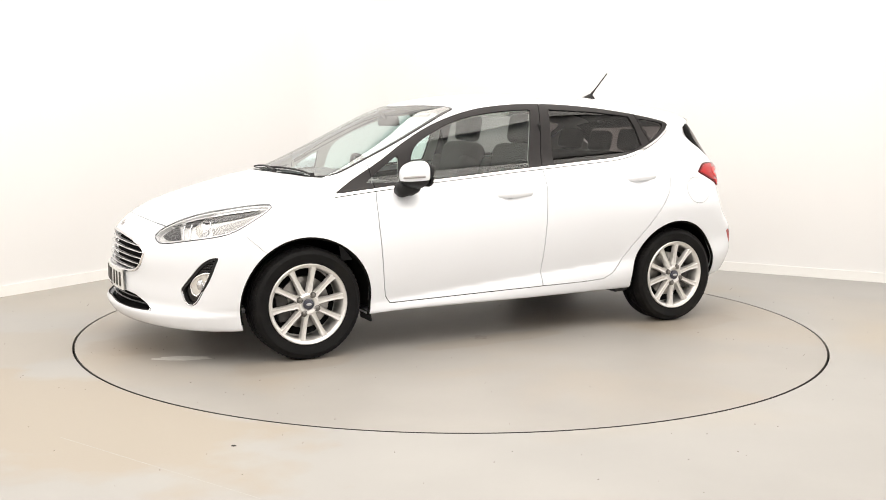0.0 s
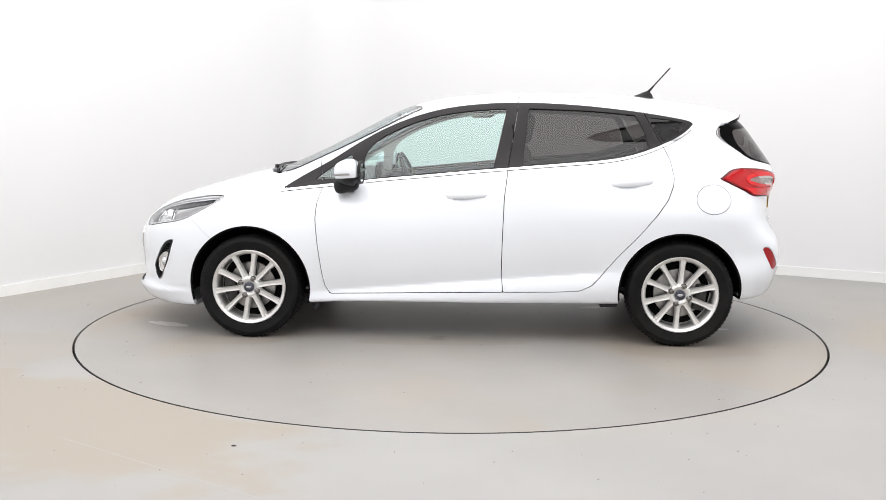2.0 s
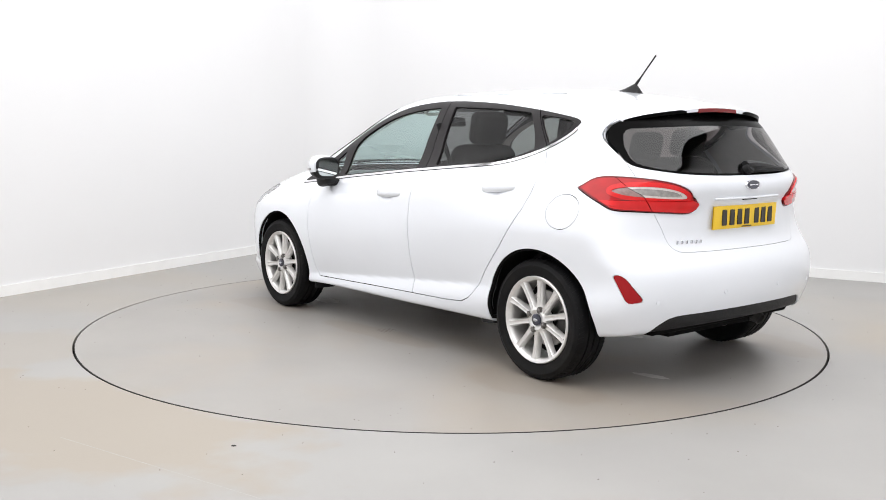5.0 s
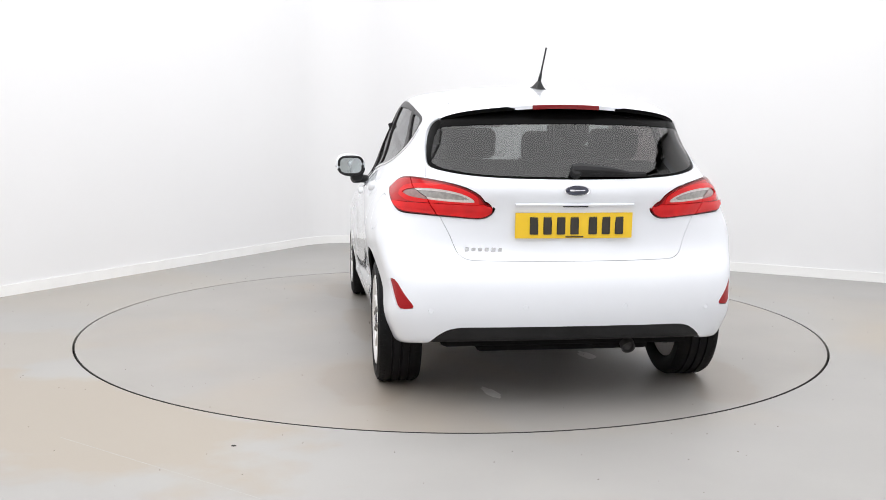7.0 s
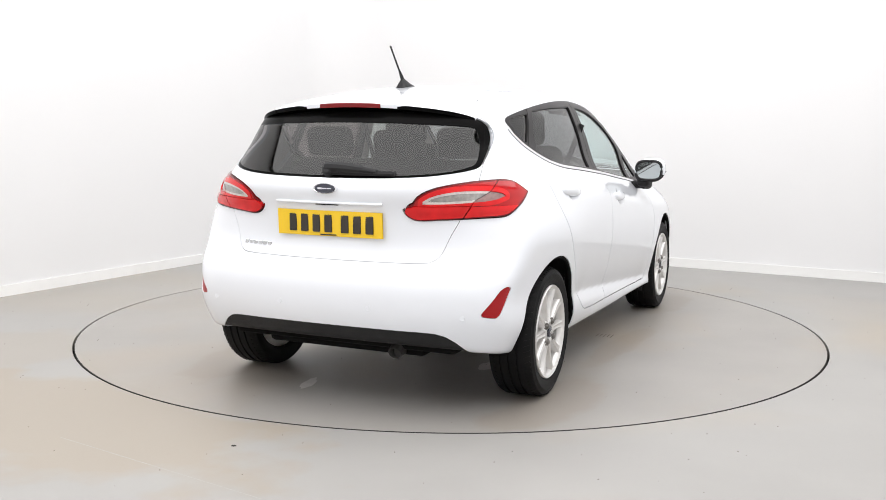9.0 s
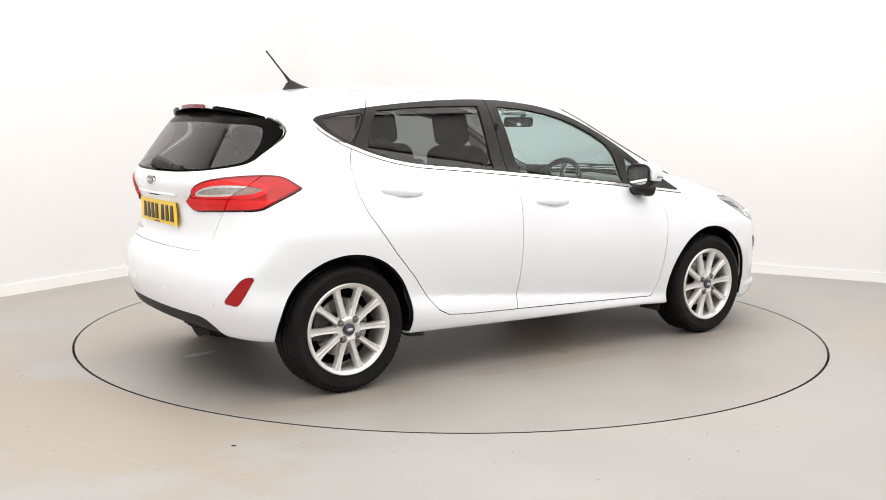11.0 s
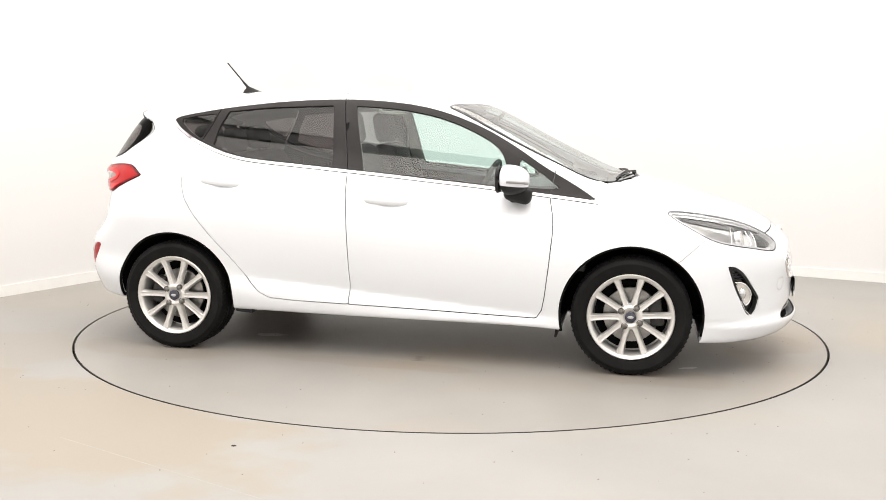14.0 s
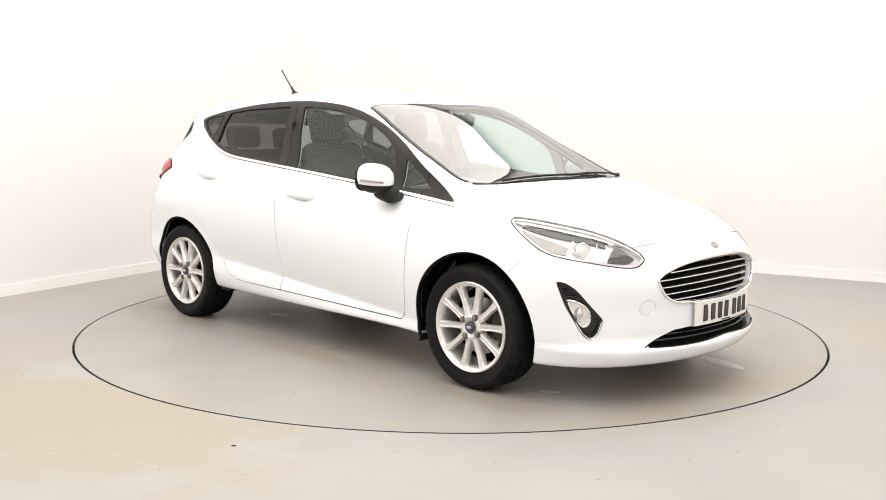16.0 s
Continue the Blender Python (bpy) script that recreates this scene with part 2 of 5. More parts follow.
def body_field(p):
    """Below nought inside the car's skin, about in metres."""
    x, y, z = p[..., 0], np.abs(p[..., 1]), p[..., 2]
    xt = x + BOW(x) * y * y
    top = (z - TOP(xt) + CROWN(x) * y * y) / np.sqrt(1 + TOP_D(xt) ** 2)
    zr = z + 0.101 * x
    up = np.clip((z + 0.101 * np.maximum(x, 0) - 0.72) / 0.36, 0, 1)
    up = up * up * (3 - 2 * up)
    # pressed crease low on the doors: the skin tucks in above it and flares out to the sill below
    s = z - 0.352 + 0.083 * x
    span = np.clip((x + 1.0) / 0.35, 0, 1) * np.clip((0.98 - x) / 0.3, 0, 1)
    tuck = 0.019 * span * span * (3 - 2 * span) * np.exp(0.16 - np.where(s > 0, np.sqrt(s * s + 1.4e-4) / 0.075, np.sqrt(s * s + 2.2e-5) / 0.03))
    # shoulder crease through the door handles, and the finger cups pressed behind them
    c = zr - 0.872
    fade = np.clip((x + 1.5) / 0.3, 0, 1) * np.clip((0.75 - x) / 0.6, 0, 1)
    tuck = tuck - 0.0045 * fade * np.exp(-np.where(c > 0, np.sqrt(c * c + 4e-6) / 0.012, np.sqrt(c * c + 4e-6) / 0.05))
    for cx, cz in ((0.000, 0.850), (-0.935, 0.930)):
        q = ((x - cx) / 0.082) ** 2 + ((z - cz) / 0.044) ** 2
        tuck = tuck + 0.013 * np.clip(1.25 * (1 - q), 0, 1) ** 1.5
    side = (y + tuck - SIDE(zr) + NARROW_UP(x) * up + NARROW_LOW(x) * (1 - up)) / np.sqrt(1 + SIDE_D(zr) ** 2)
    nose = (x - NOSE(z) + 0.40 * y * y + 0.25 * y ** 4) / np.sqrt(1 + NOSE_D(z) ** 2)
    tail = (-x - TAIL(z) + TAIL_BOW(z) * y * y + TAIL_WRAP(z) * y ** 4) / np.sqrt(1 + TAIL_D(z) ** 2)
    keel = KEEL(x) - z
    f = smooth_max(top, side, 0.10)
    f = smooth_max(f, nose, 0.20)
    f = smooth_max(f, tail, 0.12)
    return smooth_max(f, keel, 0.04)


def body_normal(p, e=0.004):
    g = np.stack([body_field(p + e * np.eye(3)[i]) - body_field(p - e * np.eye(3)[i]) for i in range(3)], -1)
    return g / np.maximum(np.linalg.norm(g, axis=-1, keepdims=True), 1e-9)


def cast(origin, way, far):
    """Where rays from inside the body leave its skin."""
    low, high = np.zeros(way.shape[:-1]), np.full(way.shape[:-1], far)
    for _ in range(21):
        mid = (low + high) / 2
        inside = body_field(origin + mid[..., None] * way) < 0
        low, high = np.where(inside, mid, low), np.where(inside, high, mid)
    return origin + high[..., None] * way
# ---- builders ----
def part(name, bm, mat, parent=None, label="", smooth=False):
    me = bpy.data.meshes.new(name)
    bm.to_mesh(me)
    bm.free()
    me.materials.append(mat)
    if smooth:
        me.shade_smooth()
        me.set_sharp_from_angle(angle=radians(35))
    ob = new(name, me)
    ob.parent = parent
    if label:
        tagged(ob, label)
    return ob


def sheet(name, verts, faces, mat, parent=None, label="", normals=None):
    me = bpy.data.meshes.new(name)
    me.from_pydata([tuple(map(float, v)) for v in verts], [], [tuple(map(int, f)) for f in faces])
    me.materials.append(mat)
    if normals is not None:
        me.shade_smooth()
        me.normals_split_custom_set_from_vertices([tuple(map(float, n)) for n in normals])
    ob = new(name, me)
    ob.parent = parent
    if label:
        tagged(ob, label)
    return ob


def add_box(bm, size, m=None, bevel=0.0, segments=2):
    """A box of that size at the pose m, its edges rounded."""
    made = bmesh.ops.create_cube(bm, size=1.0, matrix=(m or Matrix()) @ Matrix.Diagonal((*size, 1)))
    if bevel:
        edges = list({e for v in made["verts"] for e in v.link_edges})
        bmesh.ops.bevel(bm, geom=edges, offset=bevel, segments=segments, profile=0.5, affect="EDGES")
    return bm


def add_cylinder(bm, r1, r2, depth, m=None, segments=32):
    bmesh.ops.create_cone(bm, cap_ends=True, segments=segments, radius1=r1, radius2=r2, depth=depth, matrix=m or Matrix())
    return bm


def add_lathe(bm, profile, m=None, segments=64):
    """Turns a profile of (radius, height) pairs round z."""
    m = m or Matrix()
    rings = [[bm.verts.new(m @ Vector((r * math.cos(2 * math.pi * k / segments), r * math.sin(2 * math.pi * k / segments), h)))
              for k in range(segments)] for r, h in profile]
    for a, b in zip(rings, rings[1:]):
        for k in range(segments):
            bm.faces.new((a[k], a[(k + 1) % segments], b[(k + 1) % segments], b[k]))
    return bm


def add_tube(bm, points, radius, segments=8, closed=False, flat=1.0):
    """A round bar along points."""
    pts = [Vector(p) for p in points]
    n, rings = len(pts), []
    for i, p in enumerate(pts):
        a = pts[i - 1] if i or closed else p
        b = pts[(i + 1) % n] if i < n - 1 or closed else p
        t = (b - a).normalized()
        side = t.cross(Vector((0, 0, 1)))
        side = side.normalized() if side.length > 0.05 else t.cross(Vector((0, 1, 0))).normalized()
        up = side.cross(t)
        r = radius[i] if isinstance(radius, (list, tuple)) else radius
        rings.append([bm.verts.new(p + r * (math.cos(w) * side + flat * math.sin(w) * up))
                      for w in (2 * math.pi * k / segments for k in range(segments))])
    for i in range(n if closed else n - 1):
        a, b = rings[i], rings[(i + 1) % n]
        for k in range(segments):
            bm.faces.new((a[k], a[(k + 1) % segments], b[(k + 1) % segments], b[k]))
    if not closed:
        bm.faces.new(rings[0][::-1])
        bm.faces.new(rings[-1])
    return bm


# ---- studio ----
TABLE_R = 2.252


def room_outline(inset, corner):
    """The studio's plan with rounded corners, turned into the world."""
    pts = []
    for cu, cv, a0 in ((U0, V1, 180), (U1, V1, 90), (U1, V0, 0), (U0, V0, -90)):
        u = cu + corner * (1 if cu == U0 else -1)
        v = cv + corner * (1 if cv == V0 else -1)
        for k in range(13):
            a = radians(a0 - 90 * k / 12)
            pts.append(room_to_world(u + (corner - inset) * math.cos(a), v + (corner - inset) * math.sin(a)))
    return pts


def build_wall_band(name, label, z0, z1, inset0, inset1, mat):
    """A closed band of wall from inset0 (inner face) to inset1 (outer face)."""
    bm = bmesh.new()
    inner, outer = room_outline(inset0, 0.57), room_outline(inset1, 0.57)
    rings = [[bm.verts.new((p.x, p.y, z)) for p in line] for line, z in ((inner, z0), (inner, z1), (outer, z1), (outer, z0))]
    n = len(inner)
    for a, b in zip(rings, rings[1:] + rings[:1]):
        for k in range(n):
            bm.faces.new((a[k], a[(k + 1) % n], b[(k + 1) % n], b[k]))
    ob = part(name, bm, mat, smooth=True)
    return tagged(ob, label, name.split("_")[0], kind="structure")


build_wall_band("wall_round", "smooth white painted studio wall with rounded corners", -0.1, ROOM_H, 0.0, -0.15, WALL)
build_wall_band("baseboard", "low white skirting along the studio wall", 0.0, 0.08, 0.014, 0.002, SKIRT)

bm = bmesh.new()
bm.faces.new([bm.verts.new((p.x, p.y, ROOM_H)) for p in room_outline(-0.1, 0.57)])
bmesh.ops.solidify(bm, geom=bm.faces[:], thickness=-0.1)
tagged(part("ceiling", bm, CEILING), "flat white studio ceiling", "ceiling", kind="structure")

# floor with a round opening for the turntable
bm = bmesh.new()
outline = room_outline(-0.1, 0.57)
SEG = 180
hole = [bm.verts.new(((TABLE_R + 0.010) * math.cos(2 * math.pi * k / SEG), (TABLE_R + 0.010) * math.sin(2 * math.pi * k / SEG), 0)) for k in range(SEG)]
lip = [bm.verts.new((v.co.x, v.co.y, -0.05)) for v in hole]
mid = [bm.verts.new(v.co * 1.25) for v in hole]
edge = [bm.verts.new(p) for p in outline]
for k in range(SEG):
    bm.faces.new((hole[k], mid[k], mid[(k + 1) % SEG], hole[(k + 1) % SEG]))
    bm.faces.new((lip[k], hole[k], hole[(k + 1) % SEG], lip[(k + 1) % SEG]))
made = [bm.edges.get((mid[k], mid[(k + 1) % SEG])) for k in range(SEG)]
made += [bm.edges.new((edge[k], edge[(k + 1) % len(edge)])) for k in range(len(edge))]
bmesh.ops.triangle_fill(bm, use_beauty=True, edges=made, normal=(0, 0, 1))
bmesh.ops.recalc_face_normals(bm, faces=bm.faces[:])
tagged(part("floor", bm, FLOOR), "grey painted concrete studio floor with faint beige stains", "floor", kind="structure")
bm = bmesh.new()
add_cylinder(bm, TABLE_R + 0.2, TABLE_R + 0.2, 0.02, pose(0, 0, -0.12), 96)
tagged(part("turntable_pit", bm, PIT), "dark steel pit below the turntable", "pit", kind="structure")

# the turntable, which turns with the car on it
turntable = new("turntable")
tagged(turntable, "round grey turntable flush with the floor", "turntable")
bm = bmesh.new()
add_lathe(bm, [(0.0001, 0.0), (0.8, 0.0), (1.6, 0.0), (TABLE_R - 0.004, 0.0)], segments=SEG)
bmesh.ops.recalc_face_normals(bm, faces=bm.faces[:])
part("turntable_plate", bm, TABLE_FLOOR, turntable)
bm = bmesh.new()
add_lathe(bm, [(TABLE_R - 0.004, 0.0), (TABLE_R - 0.001, -0.002), (TABLE_R, -0.006), (TABLE_R, -0.07), (TABLE_R - 0.2, -0.07)], segments=SEG)
part("turntable_rim", bm, PIT, turntable, "dark steel edge of the turntable", smooth=True)
CAR_X, CAR_Y = -0.1015, -0.2641      # the car's origin on the turntable


def floor_patch(name, x, y, sx, sy, turn, mat, seed, label):
    """A thin uneven patch on the turntable, at the car's own coordinates."""
    r = random.Random(seed)
    bm = bmesh.new()
    n = 22
    ring = []
    for k in range(n):
        a, w = 2 * math.pi * k / n, r.uniform(0.75, 1.1)
        ring.append(bm.verts.new(pose(x + CAR_X, y + CAR_Y, 0.0006, 0, 0, turn) @ Vector((sx * w * math.cos(a), sy * w * math.sin(a), 0))))
    bm.faces.new(ring)
    part(name, bm, mat, turntable, label)


for i, (x, y, sx, sy, turn) in enumerate([(1.85, 0.52, 0.16, 0.05, -20), (1.22, 0.48, 0.12, 0.07, 10), (-0.86, -0.36, 0.10, 0.04, 5),
                                          (1.55, -0.60, 0.06, 0.02, 30), (-1.55, 0.3, 0.12, 0.03, 15)]):
    floor_patch("worn_patch", x, y, sx, sy, turn, SCUFF_WHITE, i, "pale worn paint patch")
for i in range(5):
    for sy in (-1, 1):
        floor_patch("scuff_line", 0.14 + 0.006 * (i % 2), (0.69 + 0.022 * i) * sy, 0.05, 0.0035, 0, SCUFF_DARK, 20 + i, "short dark scuff line")
bm = bmesh.new()
a, b = Vector((-1.55, -2.36, 0.0005)), Vector((-0.62, -2.98, 0.0005))
side = Vector((0.0010, 0.0015, 0))
for k in range(12):
    p, q = a.lerp(b, k / 12), a.lerp(b, (k + 0.96) / 12)
    bm.faces.new([bm.verts.new(v) for v in (p - side, q - side, q + side, p + side)])
tagged(part("floor_seam", bm, SEAM_PAINT), "thin pale seam line in the floor paint", "seam", kind="structure")
def specks(name, count, inner, outer, seed, z, parent, label):
    """Fine dark grit scattered over a ring of floor."""
    r = random.Random(seed)
    bm = bmesh.new()
    for _ in range(count):
        a, d, s = r.uniform(0, 2 * math.pi), math.sqrt(r.uniform(inner ** 2, outer ** 2)), r.uniform(0.0015, 0.004)
        add_cylinder(bm, s, s * 0.6, 0.002, pose(d * math.cos(a), d * math.sin(a), z + 0.001) @ Matrix.Diagonal((1, r.uniform(0.4, 1), 1, 1)), 6)
    return tagged(part(name, bm, SCUFF_DARK, parent, label), kind="stuff")


tagged(specks("floor_grit", 110, 2.35, 3.1, 5, 0.0, None, "fine dark grit scattered on the studio floor"), category="grit")
specks("table_grit", 110, 0.2, 2.2, 6, 0.0, turntable, "fine dark grit on the turntable")
floor_speck = bmesh.new()
add_cylinder(floor_speck, 0.012, 0.008, 0.003, pose(-0.84, -2.44, 0.0015) @ Matrix.Diagonal((1, 0.6, 1, 1)), 10)
tagged(part("floor_speck", floor_speck, PIT), "small dark speck lying on the floor", "speck")
# ---- cutting the skin into panels ----
def skin_half():
    """The left half of the skin as a fine triangle mesh, cast from a spine along the car."""
    spine, fan = np.linspace(-1.5, 1.68, 246), np.linspace(0, np.pi / 2, 74)[1:]
    xs = np.concatenate([np.full(len(fan), -1.5), spine, np.full(len(fan), 1.68)])
    al = np.concatenate([-fan[::-1], np.zeros(len(spine)), fan])
    ph = np.linspace(-np.pi / 2, np.pi / 2, 190)
    A, P = np.meshgrid(al, ph, indexing="ij")
    way = np.stack([np.sin(A), np.cos(A) * np.cos(P), np.cos(A) * np.sin(P)], -1)
    way[..., 1] = np.maximum(way[..., 1], 0)
    origin = np.stack([np.broadcast_to(xs[:, None], A.shape), np.zeros(A.shape), np.full(A.shape, 0.52)], -1)
    pts = cast(origin, way, 1.5).reshape(-1, 3)
    n, m = A.shape
    i = (np.arange(n - 1)[:, None] * m + np.arange(m - 1)).ravel()
    tris = np.concatenate([np.stack([i, i + m, i + m + 1], 1), np.stack([i, i + m + 1, i + 1], 1)])
    a, b, c = (pts[tris[:, k]] for k in range(3))
    area = np.linalg.norm(np.cross(b - a, c - a), axis=1)
    tris = tris[area > 1e-9]
    a, b, c = (pts[tris[:, k]] for k in range(3))
    flip = np.einsum("ij,ij->i", np.cross(b - a, c - a), body_normal((a + b + c) / 3)) < 0
    tris[flip] = tris[flip][:, ::-1]
    return pts, tris


def compact(pts, tris):
    used, back = np.unique(tris, return_inverse=True)
    return pts[used], back.reshape(-1, 3)


def split(mesh, d):
    """Cuts a mesh along d = 0; returns the piece where d is below nought and the rest."""
    pts, tris = mesh
    neg = d < 0
    count = neg[tris].sum(1)
    extra, known, ins, outs = [], {}, [tris[count == 3]], [tris[count == 0]]

    def cross(i, j):
        key = (min(i, j), max(i, j))
        if key not in known:
            w = d[i] / (d[i] - d[j])
            known[key] = len(pts) + len(extra)
            extra.append(pts[i] + w * (pts[j] - pts[i]))
        return known[key]
    ti, to = [], []
    for t in tris[(count > 0) & (count < 3)]:
        t = [int(v) for v in t]
        lone_neg = neg[t].sum() == 1
        k = next(k for k in range(3) if neg[t[k]] == lone_neg)
        a, b, c = t[k], t[(k + 1) % 3], t[(k + 2) % 3]
        p, q = cross(a, b), cross(a, c)
        one, two = [(a, p, q)], [(p, b, c), (p, c, q)]
        ti += one if lone_neg else two
        to += two if lone_neg else one
    pts = np.concatenate([pts, np.array(extra).reshape(-1, 3)])
    if ti:
        ins.append(np.array(ti)), outs.append(np.array(to))
    ins, outs = np.concatenate(ins), np.concatenate(outs)
    return compact(pts, ins), compact(pts, outs)


def poly_distance(uv, poly):
    """Distance to a closed outline, below nought inside, and the nearest side's number."""
    poly = np.array(poly, float)
    best, which, inside = np.full(len(uv), 1e9), np.zeros(len(uv), int), np.zeros(len(uv), bool)
    for i in range(len(poly)):
        a, b = poly[i], poly[(i + 1) % len(poly)]
        e, w = b - a, uv - a
        t = np.clip((w @ e) / max(e @ e, 1e-12), 0, 1)
        dist = np.linalg.norm(w - t[:, None] * e, axis=1)
        nearer = dist < best
        best, which = np.where(nearer, dist, best), np.where(nearer, i, which)
        if a[1] != b[1]:
            hit = ((a[1] > uv[:, 1]) != (b[1] > uv[:, 1])) & (uv[:, 0] < (b[0] - a[0]) * (uv[:, 1] - a[1]) / (b[1] - a[1]) + a[0])
            inside ^= hit
    return np.where(inside, -best, best), which


def round_outline(poly, steps=4, keep=50):
    """Smooths an outline by a spline, keeping corners sharper than that many degrees."""
    p, out = np.array(poly, float), []
    n = len(p)

    def sharp(i):
        a, b = p[i] - p[i - 1], p[(i + 1) % n] - p[i]
        c = a @ b / max(np.linalg.norm(a) * np.linalg.norm(b), 1e-9)
        return math.degrees(math.acos(max(-1, min(1, c)))) > keep
    for i in range(n):
        p0, p1, p2, p3 = p[i - 1], p[i], p[(i + 1) % n], p[(i + 2) % n]
        m1 = (p2 - p1) * 0.9 if sharp(i) else (p2 - p0) / 2
        m2 = (p2 - p1) * 0.9 if sharp((i + 1) % n) else (p3 - p1) / 2
        size = np.linalg.norm(p2 - p1)
        m1, m2 = (m * min(1, size * 1.3 / max(np.linalg.norm(m), 1e-9)) for m in (m1, m2))
        for k in range(steps):
            t = k / steps
            out.append((2 * t ** 3 - 3 * t ** 2 + 1) * p1 + (t ** 3 - 2 * t ** 2 + t) * m1 + (3 * t ** 2 - 2 * t ** 3) * p2 + (t ** 3 - t ** 2) * m2)
    return np.array(out)


# charts: a flat map of some part of the skin; the angle charts wrap round a corner (scaled to about metres)
CHARTS = {
    "profile": lambda p: (p[:, [0, 2]], np.full(len(p), -1.0)),
    "side": lambda p: (p[:, [0, 2]], np.where(p[:, 1] > 0.3, -1.0, 1.0)),
    "top": lambda p: (p[:, [0, 1]], np.where(p[:, 2] > 0.64, -1.0, 1.0)),
    "face": lambda p: (p[:, [1, 2]], np.where(p[:, 0] > 1.75, -1.0, 1.0)),
    "back": lambda p: (p[:, [1, 2]], p[:, 0] + 1.30),
    "nose": lambda p: (np.stack([np.arctan2(p[:, 1], p[:, 0] - 1.0), p[:, 2]], 1), np.where(p[:, 0] > 1.15, -1.0, 1.0)),
    "tail": lambda p: (np.stack([np.arctan2(p[:, 1], -1.0 - p[:, 0]), p[:, 2]], 1), np.where(p[:, 0] < -1.15, -1.0, 1.0)),
}


def region(pts, chart, poly):
    uv, limit = CHARTS[chart](pts)
    poly = np.array(poly, float)
    near = (limit < 0.05) & (uv > poly.min(0) - 0.05).all(1) & (uv < poly.max(0) + 0.05).all(1)
    d = np.full(len(pts), 0.05)
    d[near] = poly_distance(uv[near], poly)[0]
    return np.maximum(d, limit)


def refine(mesh):
    """Each triangle in four."""
    pts, tris = mesh
    edges = np.sort(np.concatenate([tris[:, [0, 1]], tris[:, [1, 2]], tris[:, [2, 0]]]), axis=1)
    uniq, back = np.unique(edges, axis=0, return_inverse=True)
    ab, bc, ca = np.split(back.ravel() + len(pts), 3)
    a, b, c = tris.T
    rows = [np.stack(r, 1) for r in ((a, ab, ca), (ab, b, bc), (ca, bc, c), (ab, bc, ca))]
    return np.concatenate([pts, (pts[uniq[:, 0]] + pts[uniq[:, 1]]) / 2]), np.concatenate(rows)


def cut(mesh, chart, poly, gap=0.0):
    d = region(mesh[0], chart, poly)
    return (split(mesh, d) if not gap else (split(mesh, d + gap / 2)[0], split(mesh, d - gap / 2)[1]))


def angles(rows):
    return [(radians(a), z) for a, z in rows]


def both_sides(poly):
    """Closes a half outline, given from y = 0 out and back to y = 0, across the middle."""
    return [(-0.2, poly[0][1])] + list(poly) + [(-0.2, poly[-1][1])]


DLO = [(1.072, 0.872), (0.946, 0.951), (0.784, 1.042), (0.621, 1.147), (0.457, 1.236), (0.291, 1.303), (0.124, 1.348), (-0.043, 1.372),
       (-0.21, 1.384), (-0.317, 1.386), (-0.478, 1.383), (-0.68, 1.371), (-0.883, 1.351), (-1.055, 1.329), (-1.193, 1.307), (-1.281, 1.290),
       (-1.323, 1.274), (-1.277, 1.226), (-1.204, 1.179), (-1.142, 1.149), (-1.04, 1.109), (-0.934, 1.079), (-0.796, 1.056), (-0.527, 1.033),
       (-0.255, 1.009), (-0.032, 0.989), (0.197, 0.966), (0.458, 0.941), (0.653, 0.919), (0.815, 0.901), (0.944, 0.887)]
FRONT_GLASS = [(0.604, 0.934), (0.588, 1.024), (0.562, 1.102), (0.506, 1.161), (0.391, 1.224), (0.258, 1.277), (0.125, 1.311), (-0.041, 1.336),
               (-0.244, 1.350), (-0.172, 1.010), (-0.032, 0.997), (0.197, 0.974), (0.458, 0.949)]
QUARTER_LIGHT = [(0.874, 0.930), (0.784, 0.997), (0.654, 1.084), (0.668, 0.934)]
REAR_GLASS = [(-0.371, 1.352), (-0.345, 1.028), (-0.528, 1.042), (-0.797, 1.063), (-0.918, 1.086), (-1.061, 1.135), (-1.031, 1.231), (-0.984, 1.317),
              (-0.745, 1.338), (-0.542, 1.346)]
REAR_QUARTER = [(-1.055, 1.305), (-1.192, 1.290), (-1.285, 1.270), (-1.223, 1.213), (-1.143, 1.166), (-1.10, 1.225)]
FRONT_DOOR = [(0.821, 0.892), (0.843, 0.803), (0.848, 0.71), (0.833, 0.551), (0.812, 0.385), (0.797, 0.311), (0.769, 0.271), (0.458, 0.279),
              (0.131, 0.288), (-0.238, 0.297), (-0.228, 0.413), (-0.232, 0.614), (-0.240, 0.841), (-0.258, 1.005), (-0.317, 1.42), (0.3, 1.45), (0.87, 1.2)]
REAR_DOOR = [(-0.258, 1.005), (-0.240, 0.841), (-0.232, 0.614), (-0.228, 0.413), (-0.238, 0.297), (-0.53, 0.304), (-0.679, 0.314), (-0.744, 0.345), (-0.793, 0.396),
             (-0.887, 0.514), (-1.01, 0.648), (-1.103, 0.764), (-1.158, 0.844), (-1.189, 0.924), (-1.193, 0.972), (-1.178, 1.068), (-1.141, 1.145),
             (-1.08, 1.24), (-1.03, 1.34), (-1.0, 1.42), (-0.317, 1.42)]
HEADLAMP = angles([(26.5, 0.662), (29, 0.634), (32.5, 0.631), (40, 0.652), (48, 0.676), (52, 0.70), (56, 0.745), (60, 0.795), (61.3, 0.818), (60.5, 0.830),
                   (55, 0.828), (47, 0.810), (38, 0.78), (31.5, 0.738), (27.5, 0.695)])
